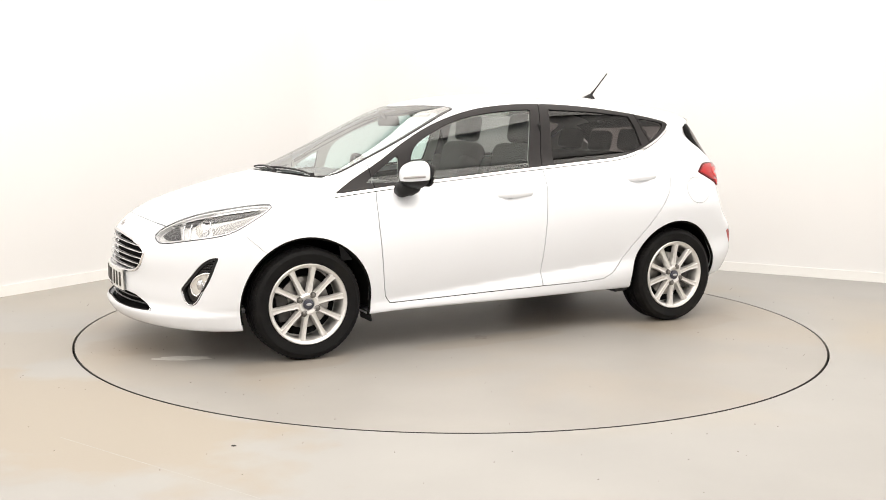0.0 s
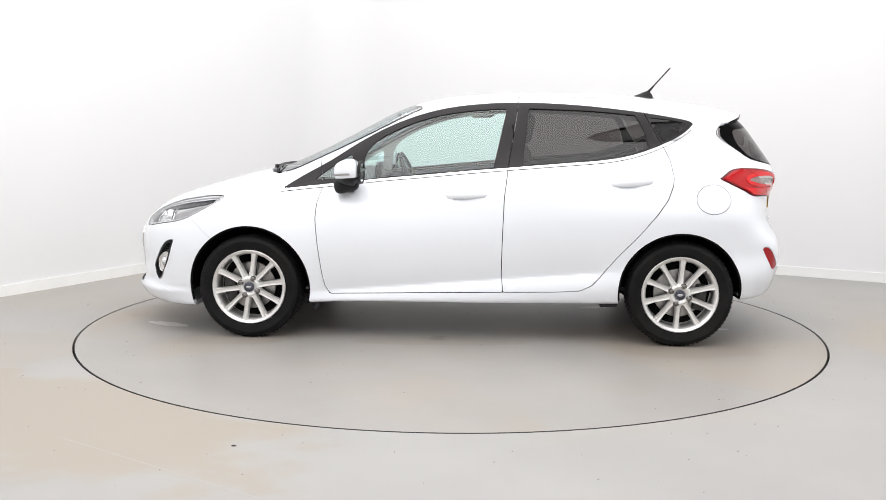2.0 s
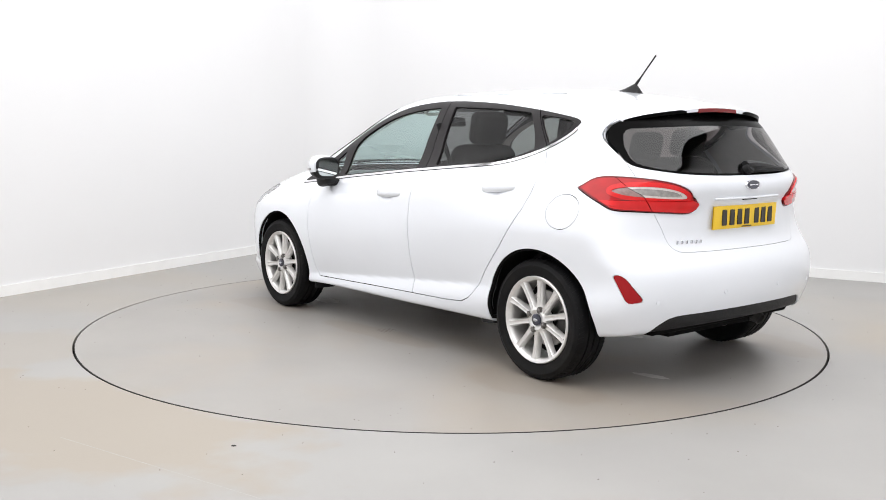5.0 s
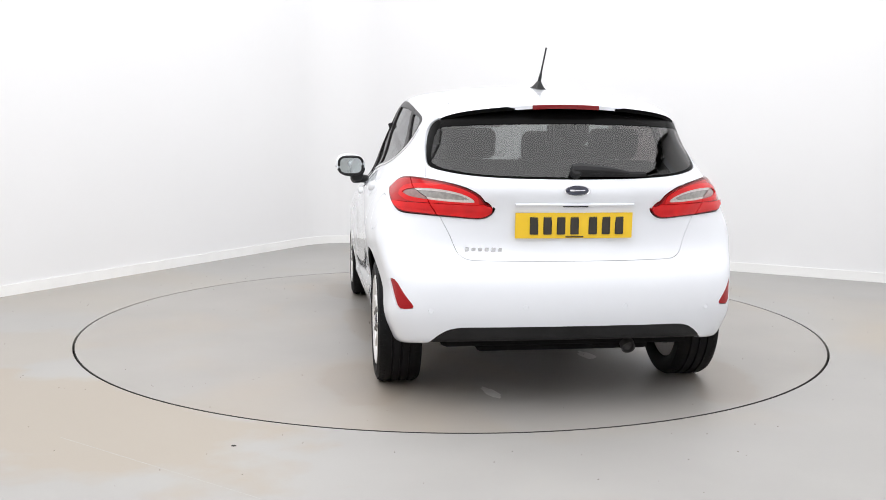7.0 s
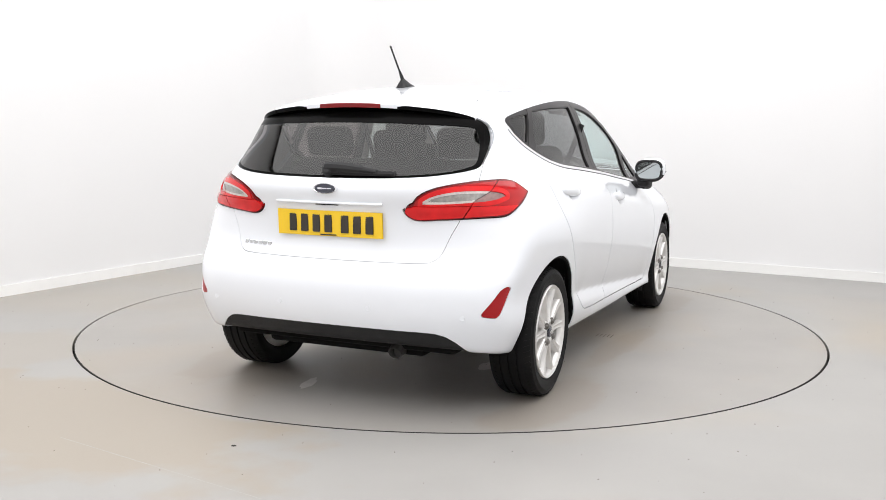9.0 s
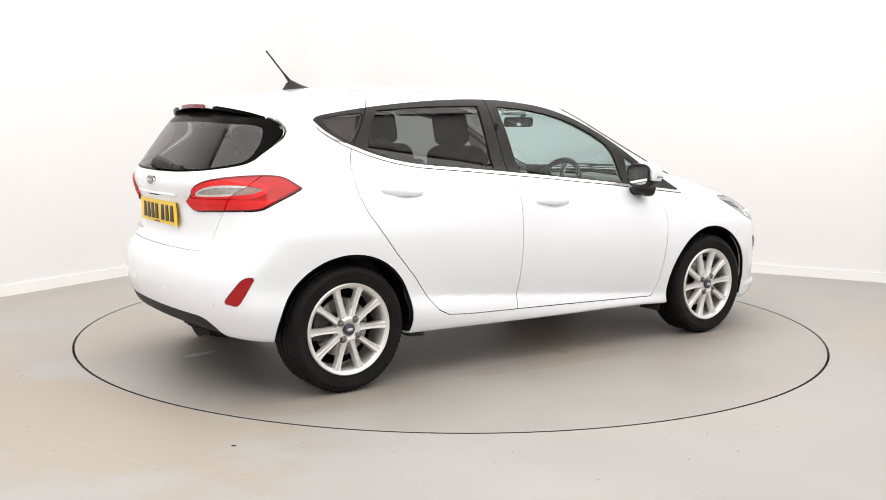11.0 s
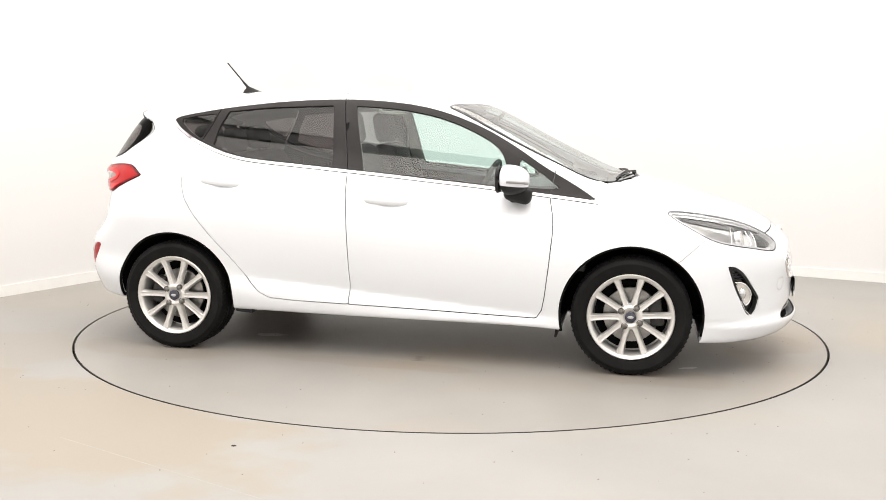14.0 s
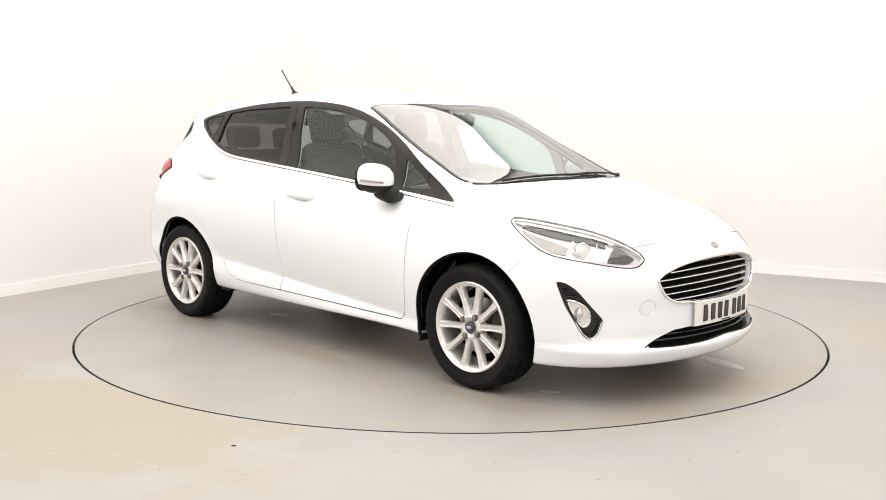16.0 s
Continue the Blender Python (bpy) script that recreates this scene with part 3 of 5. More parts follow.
FOG = angles([(48.3, 0.568), (46.2, 0.564), (43.6, 0.533), (41.0, 0.479), (37.7, 0.41), (37.4, 0.392), (38.3, 0.341), (39.4, 0.316), (40.6, 0.315),
              (42.2, 0.34), (44.0, 0.398), (46.1, 0.465)])
GRILLE = [(0.0, 0.652), (0.15, 0.648), (0.293, 0.634), (0.39, 0.610), (0.440, 0.588), (0.455, 0.565), (0.430, 0.512), (0.385, 0.478), (0.32, 0.463), (0.162, 0.457), (0.0, 0.455)]
LOW_GRILLE = [(0.0, 0.347), (0.278, 0.346), (0.36, 0.340), (0.44, 0.312), (0.535, 0.272), (0.38, 0.268), (0.205, 0.270), (0.0, 0.280)]
BUMPER = [(1.40, 0.1), (1.40, 0.55), (1.484, 0.596), (1.575, 0.679), (1.60, 0.70), (1.80, 0.69), (1.905, 0.705), (1.955, 0.726), (1.985, 0.738), (2.3, 0.738), (2.3, 0.1)]
BONNET = [(1.985, -0.2), (1.985, 0.07), (1.955, 0.33), (1.908, 0.505), (1.85, 0.53), (1.72, 0.605), (1.56, 0.668), (1.40, 0.690), (1.25, 0.685), (1.10, 0.655),
          (1.165, 0.532), (1.221, 0.334), (1.257, 0.093), (1.26, -0.2)]
SCREEN = [(0.389, -0.2), (0.385, 0.047), (0.352, 0.235), (0.305, 0.416), (0.249, 0.561), (0.451, 0.600), (0.60, 0.622), (0.74, 0.638), (0.867, 0.648),
          (0.953, 0.655), (1.013, 0.657), (1.069, 0.645), (1.145, 0.532), (1.201, 0.334), (1.237, 0.093), (1.24, -0.2)]
COWL = [(1.24, -0.2), (1.237, 0.093), (1.201, 0.334), (1.145, 0.532), (1.069, 0.645), (1.10, 0.655), (1.165, 0.532), (1.221, 0.334), (1.257, 0.093), (1.26, -0.2)]
TAIL_LAMP = angles([(59.5, 0.962), (57.5, 0.981), (54.2, 1.010), (50.1, 1.020), (41.5, 1.015), (33.7, 0.998), (28.8, 0.975), (25.8, 0.944), (24.9, 0.9150), (22.9, 0.9060),
                    (22.5, 0.893), (23.6, 0.868), (26.5, 0.848), (33.5, 0.853), (42.6, 0.861), (48.8, 0.868), (52.2, 0.896), (55.8, 0.928)])
LAMP_CLEAR = angles([(49.5, 0.952), (48, 0.963), (44, 0.972), (38, 0.973), (33, 0.965), (29.5, 0.950), (27.6, 0.932), (27.6, 0.921), (33, 0.922), (40, 0.928), (46, 0.936)])
LAMP_LOW = angles([(70, 0.905), (48, 0.911), (40, 0.914), (30, 0.913), (25.5, 0.9135), (15, 0.9135), (15, 0.80), (70, 0.80)])
GATE = both_sides([(0.0, 0.668), (0.25, 0.668), (0.44, 0.670), (0.475, 0.678), (0.505, 0.703), (0.535, 0.776), (0.575, 0.854), (0.612, 0.934), (0.630, 0.99), (0.629, 1.04),
                   (0.6225, 1.088), (0.6195, 1.14), (0.6005, 1.224), (0.5725, 1.271), (0.53, 1.305), (0.45, 1.38), (0.0, 1.55)])
TAIL_GLASS = both_sides([(0.0, 1.022), (0.244, 1.025), (0.431, 1.034), (0.55, 1.050), (0.606, 1.066), (0.620, 1.086), (0.617, 1.14), (0.598, 1.222), (0.570, 1.268), (0.50, 1.300),
                         (0.35, 1.325), (0.24, 1.332), (0.12, 1.332), (0.0, 1.332)])
TAIL_CLEAR = both_sides([(0.0, 1.032), (0.244, 1.035), (0.431, 1.044), (0.545, 1.061), (0.594, 1.080), (0.602, 1.10), (0.594, 1.15), (0.572, 1.215), (0.552, 1.238), (0.50, 1.246), (0.25, 1.256), (0.0, 1.260)])
REFLECTOR = angles([(48.4, 0.575), (47.1, 0.580), (45.3, 0.567), (43.2, 0.523), (40.7, 0.470), (41.0, 0.457), (44.2, 0.451), (45.5, 0.478)])
DIFFUSER = both_sides([(0.0, 0.10), (0.70, 0.10), (0.66, 0.262), (0.585, 0.339), (0.545, 0.366), (0.50, 0.378), (0.443, 0.381), (0.2, 0.386), (0.0, 0.387)])
REAR_BUMPER = [(-1.45, 0.1), (-1.45, 0.62), (-1.565, 0.652), (-1.64, 0.70), (-1.72, 0.665), (-1.78, 0.655), (-2.2, 0.655), (-2.2, 0.1)]
FUEL = [(-1.412 + 0.096 * math.cos(2 * math.pi * k / 28), 0.848 + 0.082 * math.sin(2 * math.pi * k / 28)) for k in range(28)]
ARCH_F = [(1.2465 + 0.362 * math.cos(2 * math.pi * k / 72), 0.300 + 0.362 * math.sin(2 * math.pi * k / 72)) for k in range(72)]
ARCH_R = [(-1.2465 + 0.352 * math.cos(2 * math.pi * k / 72), 0.305 + 0.352 * math.sin(2 * math.pi * k / 72)) for k in range(72)]
GAP = 0.0045

car = new("car")
tagged(car, "white five-door hatchback car with silver alloy wheels, parked on the turntable", "car")


def panel(name, mesh, mat, parent, label="", offset=0.0, flange=0.012, mirror=0, center=False):
    """One panel of the skin as an object: offset along the normal, its rim folded inwards. mirror 1: the right-hand one; center: both halves in one."""
    pts, tris = mesh
    nor = body_normal(pts)
    pts = pts + offset * nor
    verts, norms, faces = [pts], [nor], [tris]
    edges = np.sort(np.concatenate([tris[:, [0, 1]], tris[:, [1, 2]], tris[:, [2, 0]]]), axis=1)
    uniq, count = np.unique(edges, axis=0, return_counts=True)
    rim = uniq[count == 1]
    if center:
        rim = rim[~((pts[rim[:, 0], 1] < 0.002) & (pts[rim[:, 1], 1] < 0.002))]
    if flange and len(rim):
        a, b = rim[:, 0], rim[:, 1]
        quad = np.stack([pts[a], pts[b], pts[b] - flange * nor[b], pts[a] - flange * nor[a]], 1)
        fn = np.cross(quad[:, 1] - quad[:, 0], quad[:, 3] - quad[:, 0])
        fn /= np.maximum(np.linalg.norm(fn, axis=1, keepdims=True), 1e-9)
        base = len(pts)
        verts.append(quad.reshape(-1, 3)), norms.append(np.repeat(fn, 4, axis=0))
        q = base + np.arange(len(rim))[:, None] * 4
        faces.append(np.concatenate([q + [0, 1, 2], q + [0, 2, 3]]))
    v, n, f = np.concatenate(verts), np.concatenate(norms), np.concatenate(faces)
    flipped = (v * (1, -1, 1), n * (1, -1, 1), f[:, ::-1])
    if center:
        v, n, f = np.concatenate([v, flipped[0]]), np.concatenate([n, flipped[1]]), np.concatenate([f, flipped[2] + len(v)])
    elif mirror:
        v, n, f = flipped
    return sheet(name, v, f, mat, parent, label, n)


def pair(name, mesh, mat, parents, label="", **kw):
    return [panel(name, mesh, mat, parents[i] if isinstance(parents, (list, tuple)) else parents, label, mirror=i, **kw) for i in (0, 1)]


skin = skin_half()
_, skin = cut(skin, "side", ARCH_F)
_, skin = cut(skin, "side", ARCH_R)
tail_lamp, skin = cut(skin, "tail", round_outline(TAIL_LAMP, keep=40), GAP)
headlamp, skin = cut(skin, "nose", round_outline(HEADLAMP, keep=60), GAP)
dlo_line = round_outline(DLO, keep=60)
dlo, skin = cut(skin, "side", dlo_line)
# bright strip under the side windows
uv, lim = CHARTS["side"](skin[0])
d, which = poly_distance(uv, dlo_line)
low = np.where((which >= 17 * 4) & (which < 31 * 4) | (which >= 16 * 4 + 2), d - 0.015, 0.05)
strip, _ = split(skin, np.maximum(low + 0.002, lim))
seam, skin = split(skin, np.maximum(low - 0.0008, lim))
_, seam = split(seam, poly_distance(CHARTS["side"](seam[0])[0], dlo_line)[0] - 0.0120)
screen, skin = cut(skin, "top", round_outline(SCREEN, keep=40), 0.003)
cowl, skin = cut(skin, "top", COWL)
fog, skin = cut(skin, "nose", round_outline(FOG, keep=45), 0.002)
grille_hole, skin = cut(skin, "face", both_sides(GRILLE))
low_grille_hole, skin = cut(skin, "face", both_sides(LOW_GRILLE))
bumper, skin = cut(skin, "profile", BUMPER, 0.0015)
bonnet, skin = cut(skin, "top", round_outline(BONNET, keep=45), GAP)
reflector, skin = cut(skin, "tail", round_outline(REFLECTOR, keep=60), 0.002)
tail_glass, skin = cut(skin, "back", round_outline(TAIL_GLASS, keep=60), 0.003)
gate, skin = cut(skin, "back", round_outline(GATE, keep=60), 0.002)
rear_bumper, skin = cut(skin, "profile", REAR_BUMPER, 0.0)
diffuser, rear_bumper = cut(rear_bumper, "back", DIFFUSER)
front_door, skin = cut(skin, "side", FRONT_DOOR, GAP)
rear_door, skin = cut(skin, "side", REAR_DOOR, GAP)

# --- painted shell and panels ---
fuel_flap, _ = cut(skin, "side", FUEL, 0.003)
_, shell_left = cut(skin, "side", FUEL, 0.003)
shell_l = panel("body_shell", shell_left, PAINT, car, "white painted roof, pillars, sills and wings")
shell_r = panel("body_shell", skin, PAINT, car, "white painted roof, pillars, sills and wings", mirror=1)
panel("fuel_flap", fuel_flap, PAINT, car, "round white fuel filler flap")
front_doors = pair("front_door", front_door, PAINT, car)
rear_doors = pair("rear_door", rear_door, PAINT, car)
bonnet_ob = panel("bonnet", bonnet, PAINT, car, center=True)
bumper_ob = panel("front_bumper", bumper, PAINT, car, center=True, flange=0.03)
gate_ob = panel("tailgate", gate, PAINT, car, center=True)
rear_bumper_ob = panel("rear_bumper", rear_bumper, PAINT, car, center=True, flange=0.03)
panel("diffuser", diffuser, PLASTIC, rear_bumper_ob, "black plastic lower bumper insert", center=True, offset=-0.006, flange=0.03)
panel("cowl_panel", cowl, PLASTIC, car, "black plastic cowl below the windscreen", center=True, offset=-0.012)
pair("strip_seam", seam, TRIM, car, "thin dark line below the bright strip", offset=-0.001, flange=0.004)
pair("window_strip", strip, CHROME, car, "bright chrome strip under the side windows", offset=0.003, flange=0.006)
pair("reflector", reflector, REFLECTOR_RED, rear_bumper_ob, "red rear reflector", offset=-0.003)

# --- side windows ---
glass_f, frame_side = cut(dlo, "side", round_outline(FRONT_GLASS, keep=50), 0.002)
light_f, frame_side = cut(frame_side, "side", QUARTER_LIGHT, 0.002)
glass_r, frame_side = cut(frame_side, "side", round_outline(REAR_GLASS, keep=50), 0.002)
glass_q, frame_side = cut(frame_side, "side", round_outline(REAR_QUARTER, keep=50), 0.002)
frame_f, frame_side = cut(frame_side, "side", FRONT_DOOR, 0.005)
frame_r, frame_side = cut(frame_side, "side", REAR_DOOR, 0.005)
pair("window_frame", frame_f, TRIM, front_doors, "black window frame")
pair("window_frame", frame_r, TRIM, rear_doors, "black window frame")
trim_rear, trim_front = split(frame_side, frame_side[0][:, 0])
pair("window_trim", trim_rear, TRIM, car, "black rear quarter window trim")
pair("window_trim", trim_front, TRIM, car, "black trim in front of the door window")
panes = pair("window_pane", glass_f, GLASS_FRONT, front_doors, "faintly green clear glass", offset=-0.008, flange=0)
panes += pair("quarter_light", light_f, GLASS_FRONT, front_doors, "small triangular clear pane", offset=-0.006, flange=0)
panes += pair("window_pane", glass_r, GLASS_REAR, rear_doors, "dark privacy glass", offset=-0.008, flange=0)
panes += pair("quarter_window", glass_q, GLASS_REAR, car, "dark rear quarter glass", offset=-0.006, flange=0)

# --- windscreen and tailgate glass with their black borders ---
def inset_cut(mesh, chart, poly, inset):
    d = region(mesh[0], chart, poly)
    return split(mesh, d + inset)


clear, border = inset_cut(screen, "top", SCREEN, 0.011)
windscreen = panel("windscreen", clear, GLASS_SCREEN, car, "clear laminated windscreen", center=True, offset=-0.002, flange=0)
panel("screen_border", border, SCREEN_FRIT, windscreen, "black windscreen border", center=True, offset=-0.002, flange=0.004)
clear, border = cut(tail_glass, "back", round_outline(TAIL_CLEAR, keep=60))
rear_window = panel("rear_window", clear, GLASS_TAIL, gate_ob, "dark privacy rear window", center=True, offset=-0.003, flange=0)
panel("window_border", border, BLACK_FRIT, gate_ob, "gloss black window border", center=True, offset=-0.003, flange=0.004)
panes += [windscreen, rear_window]
for o in panes:
    o.visible_shadow = False

# --- lining inside the cabin ---
def loose_pieces(tris):
    """Groups of triangles that hang together."""
    owner = list(range(int(tris.max()) + 1))

    def root(i):
        while owner[i] != i:
            owner[i] = owner[owner[i]]
            i = owner[i]
        return i
    for a, b, c in tris.tolist():
        ra = root(a)
        owner[root(b)] = ra
        owner[root(c)] = ra
    roots = np.array([root(int(t[0])) for t in tris])
    return [tris[roots == r] for r in np.unique(roots) if (roots == r).sum() > 12]


def lining(name, mesh, mat, depth, test, label):
    pts, tris = mesh
    for piece in loose_pieces(tris[test(pts)[tris].all(1)]):
        p, t = compact(pts, piece)
        nor = body_normal(p)
        v = p - depth * nor
        sheet(name, v, t[:, ::-1], mat, car, label, -nor)
        sheet(name, v * (1, -1, 1), t, mat, car, label, -nor * (1, -1, 1))


cabin = lambda p: (p[:, 0] < 1.0) & (p[:, 0] > -1.75) & (p[:, 2] > 0.28)
lining("headlining", skin, HEADLINER, 0.028, lambda p: cabin(p) & (p[:, 2] > 0.98), "pale grey headlining and pillar covers")
lining("side_lining", skin, DASH, 0.04, lambda p: cabin(p) & (p[:, 2] < 1.0), "dark side lining")
lining("door_card", front_door, DASH, 0.05, lambda p: p[:, 2] > 0.25, "dark grey inner door lining")
lining("door_card", rear_door, DASH, 0.05, lambda p: p[:, 2] > 0.25, "dark grey inner door lining")
lining("frame_lining", frame_f, HEADLINER, 0.02, lambda p: p[:, 2] > 0.2, "pale inner window frame")
lining("frame_lining", frame_r, DASH, 0.02, lambda p: p[:, 2] > 0.2, "dark inner window frame")
lining("frame_lining", frame_side, HEADLINER, 0.02, lambda p: p[:, 2] > 0.2, "pale inner window frame")
lining("gate_lining", gate, DASH, 0.03, lambda p: p[:, 2] > 0.5, "dark tailgate lining")
lining("bonnet_lining", bonnet, LINER, 0.03, lambda p: p[:, 2] > 0.3, "dark bonnet underside")

# --- tail lamps ---
split_uv = np.array([(49.3, 1.03), (45.0, 0.97), (40.6, 0.934), (37.8, 0.854), (37.0, 0.82)])
angle_at = lambda z: np.radians(np.interp(z, split_uv[::-1, 1], split_uv[::-1, 0]))


def lamp_side(mesh, gap):
    p = mesh[0]
    return (np.arctan2(p[:, 1], -1.0 - p[:, 0]) - angle_at(p[:, 2])) * 0.8 + gap


tail_lamp = refine(tail_lamp)
outer, _ = split(tail_lamp, -lamp_side(tail_lamp, -0.002))
inner, _ = split(tail_lamp, lamp_side(tail_lamp, 0.002))
LAMP_EDGE_LINE, CLEAR_LINE = round_outline(TAIL_LAMP, keep=40), round_outline(LAMP_CLEAR, keep=60)
for side_mesh, on_wing in ((outer, True), (inner, False)):
    clear_piece, red = cut(side_mesh, "tail", CLEAR_LINE)
    low_piece, red = cut(red, "tail", LAMP_LOW, 0.002)
    red, rim = split(red, region(red[0], "tail", LAMP_EDGE_LINE) + 0.010)
    low_piece, low_rim = split(low_piece, region(low_piece[0], "tail", LAMP_EDGE_LINE) + 0.007)
    light_ring, band = split(red, region(red[0], "tail", CLEAR_LINE) - 0.019)
    low_bar, low_piece = split(low_piece, 0.886 - low_piece[0][:, 2])
    owners = pair("tail_lamp", band, MID_RED, car, "red outer tail lamp on the wing" if on_wing else "red inner tail lamp on the tailgate", offset=0.008, flange=0.03)
    pair("light_guide", light_ring, RED_LENS, owners, "bright red light guide round the clear lens", offset=0.012, flange=0.02)
    pair("lamp_rim", rim, DEEP_RED, owners, "deep red lens edge", offset=0.006, flange=0.03)
    pair("lamp_rim", low_rim, DEEP_RED, owners, "deep red lens edge", offset=0.008, flange=0.03)
    pair("lower_lens", low_bar, RED_LENS, owners, "red upper strip of the lower lens", offset=0.015, flange=0.03)
    pair("lower_lens", low_piece, RED_LENS, owners, "red lower lens", offset=0.011, flange=0.03)
    if on_wing:
        pair("turn_lens", clear_piece, SMOKED_LAMP, owners, "smoked turn signal lens", offset=0.006, flange=0.012)
    else:
        cell, clear_rim = split(clear_piece, region(clear_piece[0], "tail", CLEAR_LINE) + 0.009)
        pair("reversing_lens", clear_rim, CLEAR_LAMP, owners, "clear reversing lens", offset=0.008, flange=0.012)
        pair("reversing_reflector", cell, CELL_GREY, owners, "ribbed grey reversing reflector", offset=0.003, flange=0.012)

# --- headlamps: a clear lens over a bright bowl with its modules ---
headlamp = refine(headlamp)
bowls = pair("headlamp", headlamp, LAMP_BOWL, car, "clear headlamp with bright reflector", offset=-0.026, flange=0)
lenses = pair("headlamp_lens", headlamp, GLASS_LENS, bowls, "clear curved lens", offset=0.001, flange=0)
for o in lenses:
    o.visible_shadow = False
d = region(headlamp[0], "nose", round_outline(HEADLAMP, keep=60))
_, rim = split(headlamp, d + 0.011)
_, seal = split(headlamp, d + 0.0025)
pair("lens_rim", rim, LAMP_EDGE, bowls, "pale clear lens edge", offset=-0.004, flange=0.03)
pair("lamp_seal", seal, PLASTIC, bowls, "thin black lamp seal", offset=-0.001, flange=0.03)
DARK_INSERT = angles([(28.8, 0.672), (31, 0.655), (36.0, 0.662), (34.8, 0.70), (33.3, 0.724), (31, 0.71)])
TURN_INSERT = angles([(46, 0.690), (50, 0.705), (54, 0.745), (58, 0.79), (54, 0.772), (48, 0.742), (44.5, 0.72)])
BROW_SHADE = angles([(34.5, 0.735), (40, 0.762), (47, 0.783), (55, 0.801), (58.5, 0.805), (54, 0.786), (47, 0.762), (41, 0.748), (36, 0.726)])
for poly, mat, name, label in ((DARK_INSERT, LAMP_DARK, "dark_insert", "dark lamp insert"), (TURN_INSERT, LAMP_GREY, "turn_insert", "grey turn signal bowl"),
                               (BROW_SHADE, LAMP_DARK, "dark_brow", "dark strip under the daytime light")):
    insert, _ = cut(headlamp, "nose", round_outline(poly, keep=60))
    pair(name, insert, mat, bowls, label, offset=-0.018, flange=0.008)
brow_region = angles([(30, 0.715), (38, 0.757), (47, 0.788), (55, 0.806), (60, 0.815), (60, 0.824), (55, 0.818), (47, 0.800), (38, 0.770), (30.5, 0.728)])
brow, _ = cut(headlamp, "nose", brow_region)
pair("day_light", brow, CHROME, bowls, "chrome daytime running light bar", offset=-0.010, flange=0.012)


def skin_point(chart_angle, z, rear=False, depth=0.0, side=1):
    """A point of the skin at that chart angle (degrees) and height."""
    a, s = radians(chart_angle), (-1 if rear else 1)
    o = np.array([s * 1.0, 0.0, z])
    p = cast(o[None], np.array([[s * math.cos(a), math.sin(a), 0.0]]), 1.6)
    n = body_normal(p)
    p = p - depth * n
    return Vector(p[0] * (1, side, 1)), Vector(n[0] * (1, side, 1))


for i, side in enumerate((1, -1)):
    for a0, z0, a1, z1 in ((37.2, 0.662, 35.2, 0.730), (39.2, 0.668, 37.6, 0.738), (45.8, 0.690, 43.6, 0.752)):
        bm = bmesh.new()
        add_tube(bm, [skin_point(a0 + (a1 - a0) * w, z0 + (z1 - z0) * w, depth=0.016, side=side)[0] for w in np.linspace(0, 1, 6)], 0.0035, 6)
        part("reflector_fin", bm, CHROME, bowls[i], "bright fin between the lamp cells", smooth=True)
    for ang, z, r, mat, name, label in ((41.5, 0.708, 0.036, GLASS_LENS, "projector_lens", "round projector lens"), (41.5, 0.708, 0.043, CHROME, "projector_ring", "chrome projector ring")):
        p, n = skin_point(ang, z, depth=0.020, side=side)
        way = (n + Vector((1.2, 0, -0.2))).normalized()
        m = Matrix.Translation(p) @ way.to_track_quat("Z", "Y").to_matrix().to_4x4()
        bm = bmesh.new()
        if name == "projector_ring":
            add_lathe(bm, [(r * 0.82, 0.004), (r * 0.9, 0.008), (r, 0.004), (r * 1.05, -0.02)], m, 28)
        else:
            add_lathe(bm, [(r * math.cos(w), 0.012 * math.sin(w)) for w in np.linspace(0, 1.5, 6)], m, 24)
        part(name, bm, mat if name == "projector_ring" else CLEAR_LAMP, bowls[i], label, smooth=True)
# --- fog lamp bezels ---
def skin_map(axis, start, sign, far, u, v):
    """A fine table of where the skin lies along one axis, read between its entries."""
    us, vs = np.linspace(*u), np.linspace(*v)
    U, V = np.meshgrid(us, vs, indexing="ij")
    o, w = np.zeros((*U.shape, 3)), np.zeros((*U.shape, 3))
    others = [k for k in range(3) if k != axis]
    o[..., others[0]], o[..., others[1]], o[..., axis], w[..., axis] = U, V, start, sign
    table = cast(o, w, far)[..., axis]

    def read(a, b):
        i = min(max((a - us[0]) / (us[1] - us[0]), 0), len(us) - 1.001)
        j = min(max((b - vs[0]) / (vs[1] - vs[0]), 0), len(vs) - 1.001)
        p, q = int(i), int(j)
        i, j = i - p, j - q
        return float(table[p, q] * (1 - i) * (1 - j) + table[p + 1, q] * i * (1 - j) + table[p, q + 1] * (1 - i) * j + table[p + 1, q + 1] * i * j)
    return read


NOSE_MAP = skin_map(0, 1.2, 1.0, 1.2, (-0.7, 0.7, 71), (0.22, 0.78, 57))
TAIL_MAP = skin_map(0, -1.2, -1.0, 1.2, (-0.7, 0.7, 71), (0.28, 1.2, 70))
SIDE_MAP = skin_map(1, 0.2, 1.0, 0.9, (-1.7, 1.7, 120), (0.2, 1.1, 60))


def nose_x(y, z, proud=0.0):
    """Front face of the bumper at that side position and height."""
    return NOSE_MAP(y, z) + proud


def tail_x(y, z, proud=0.0):
    return TAIL_MAP(y, z) - proud


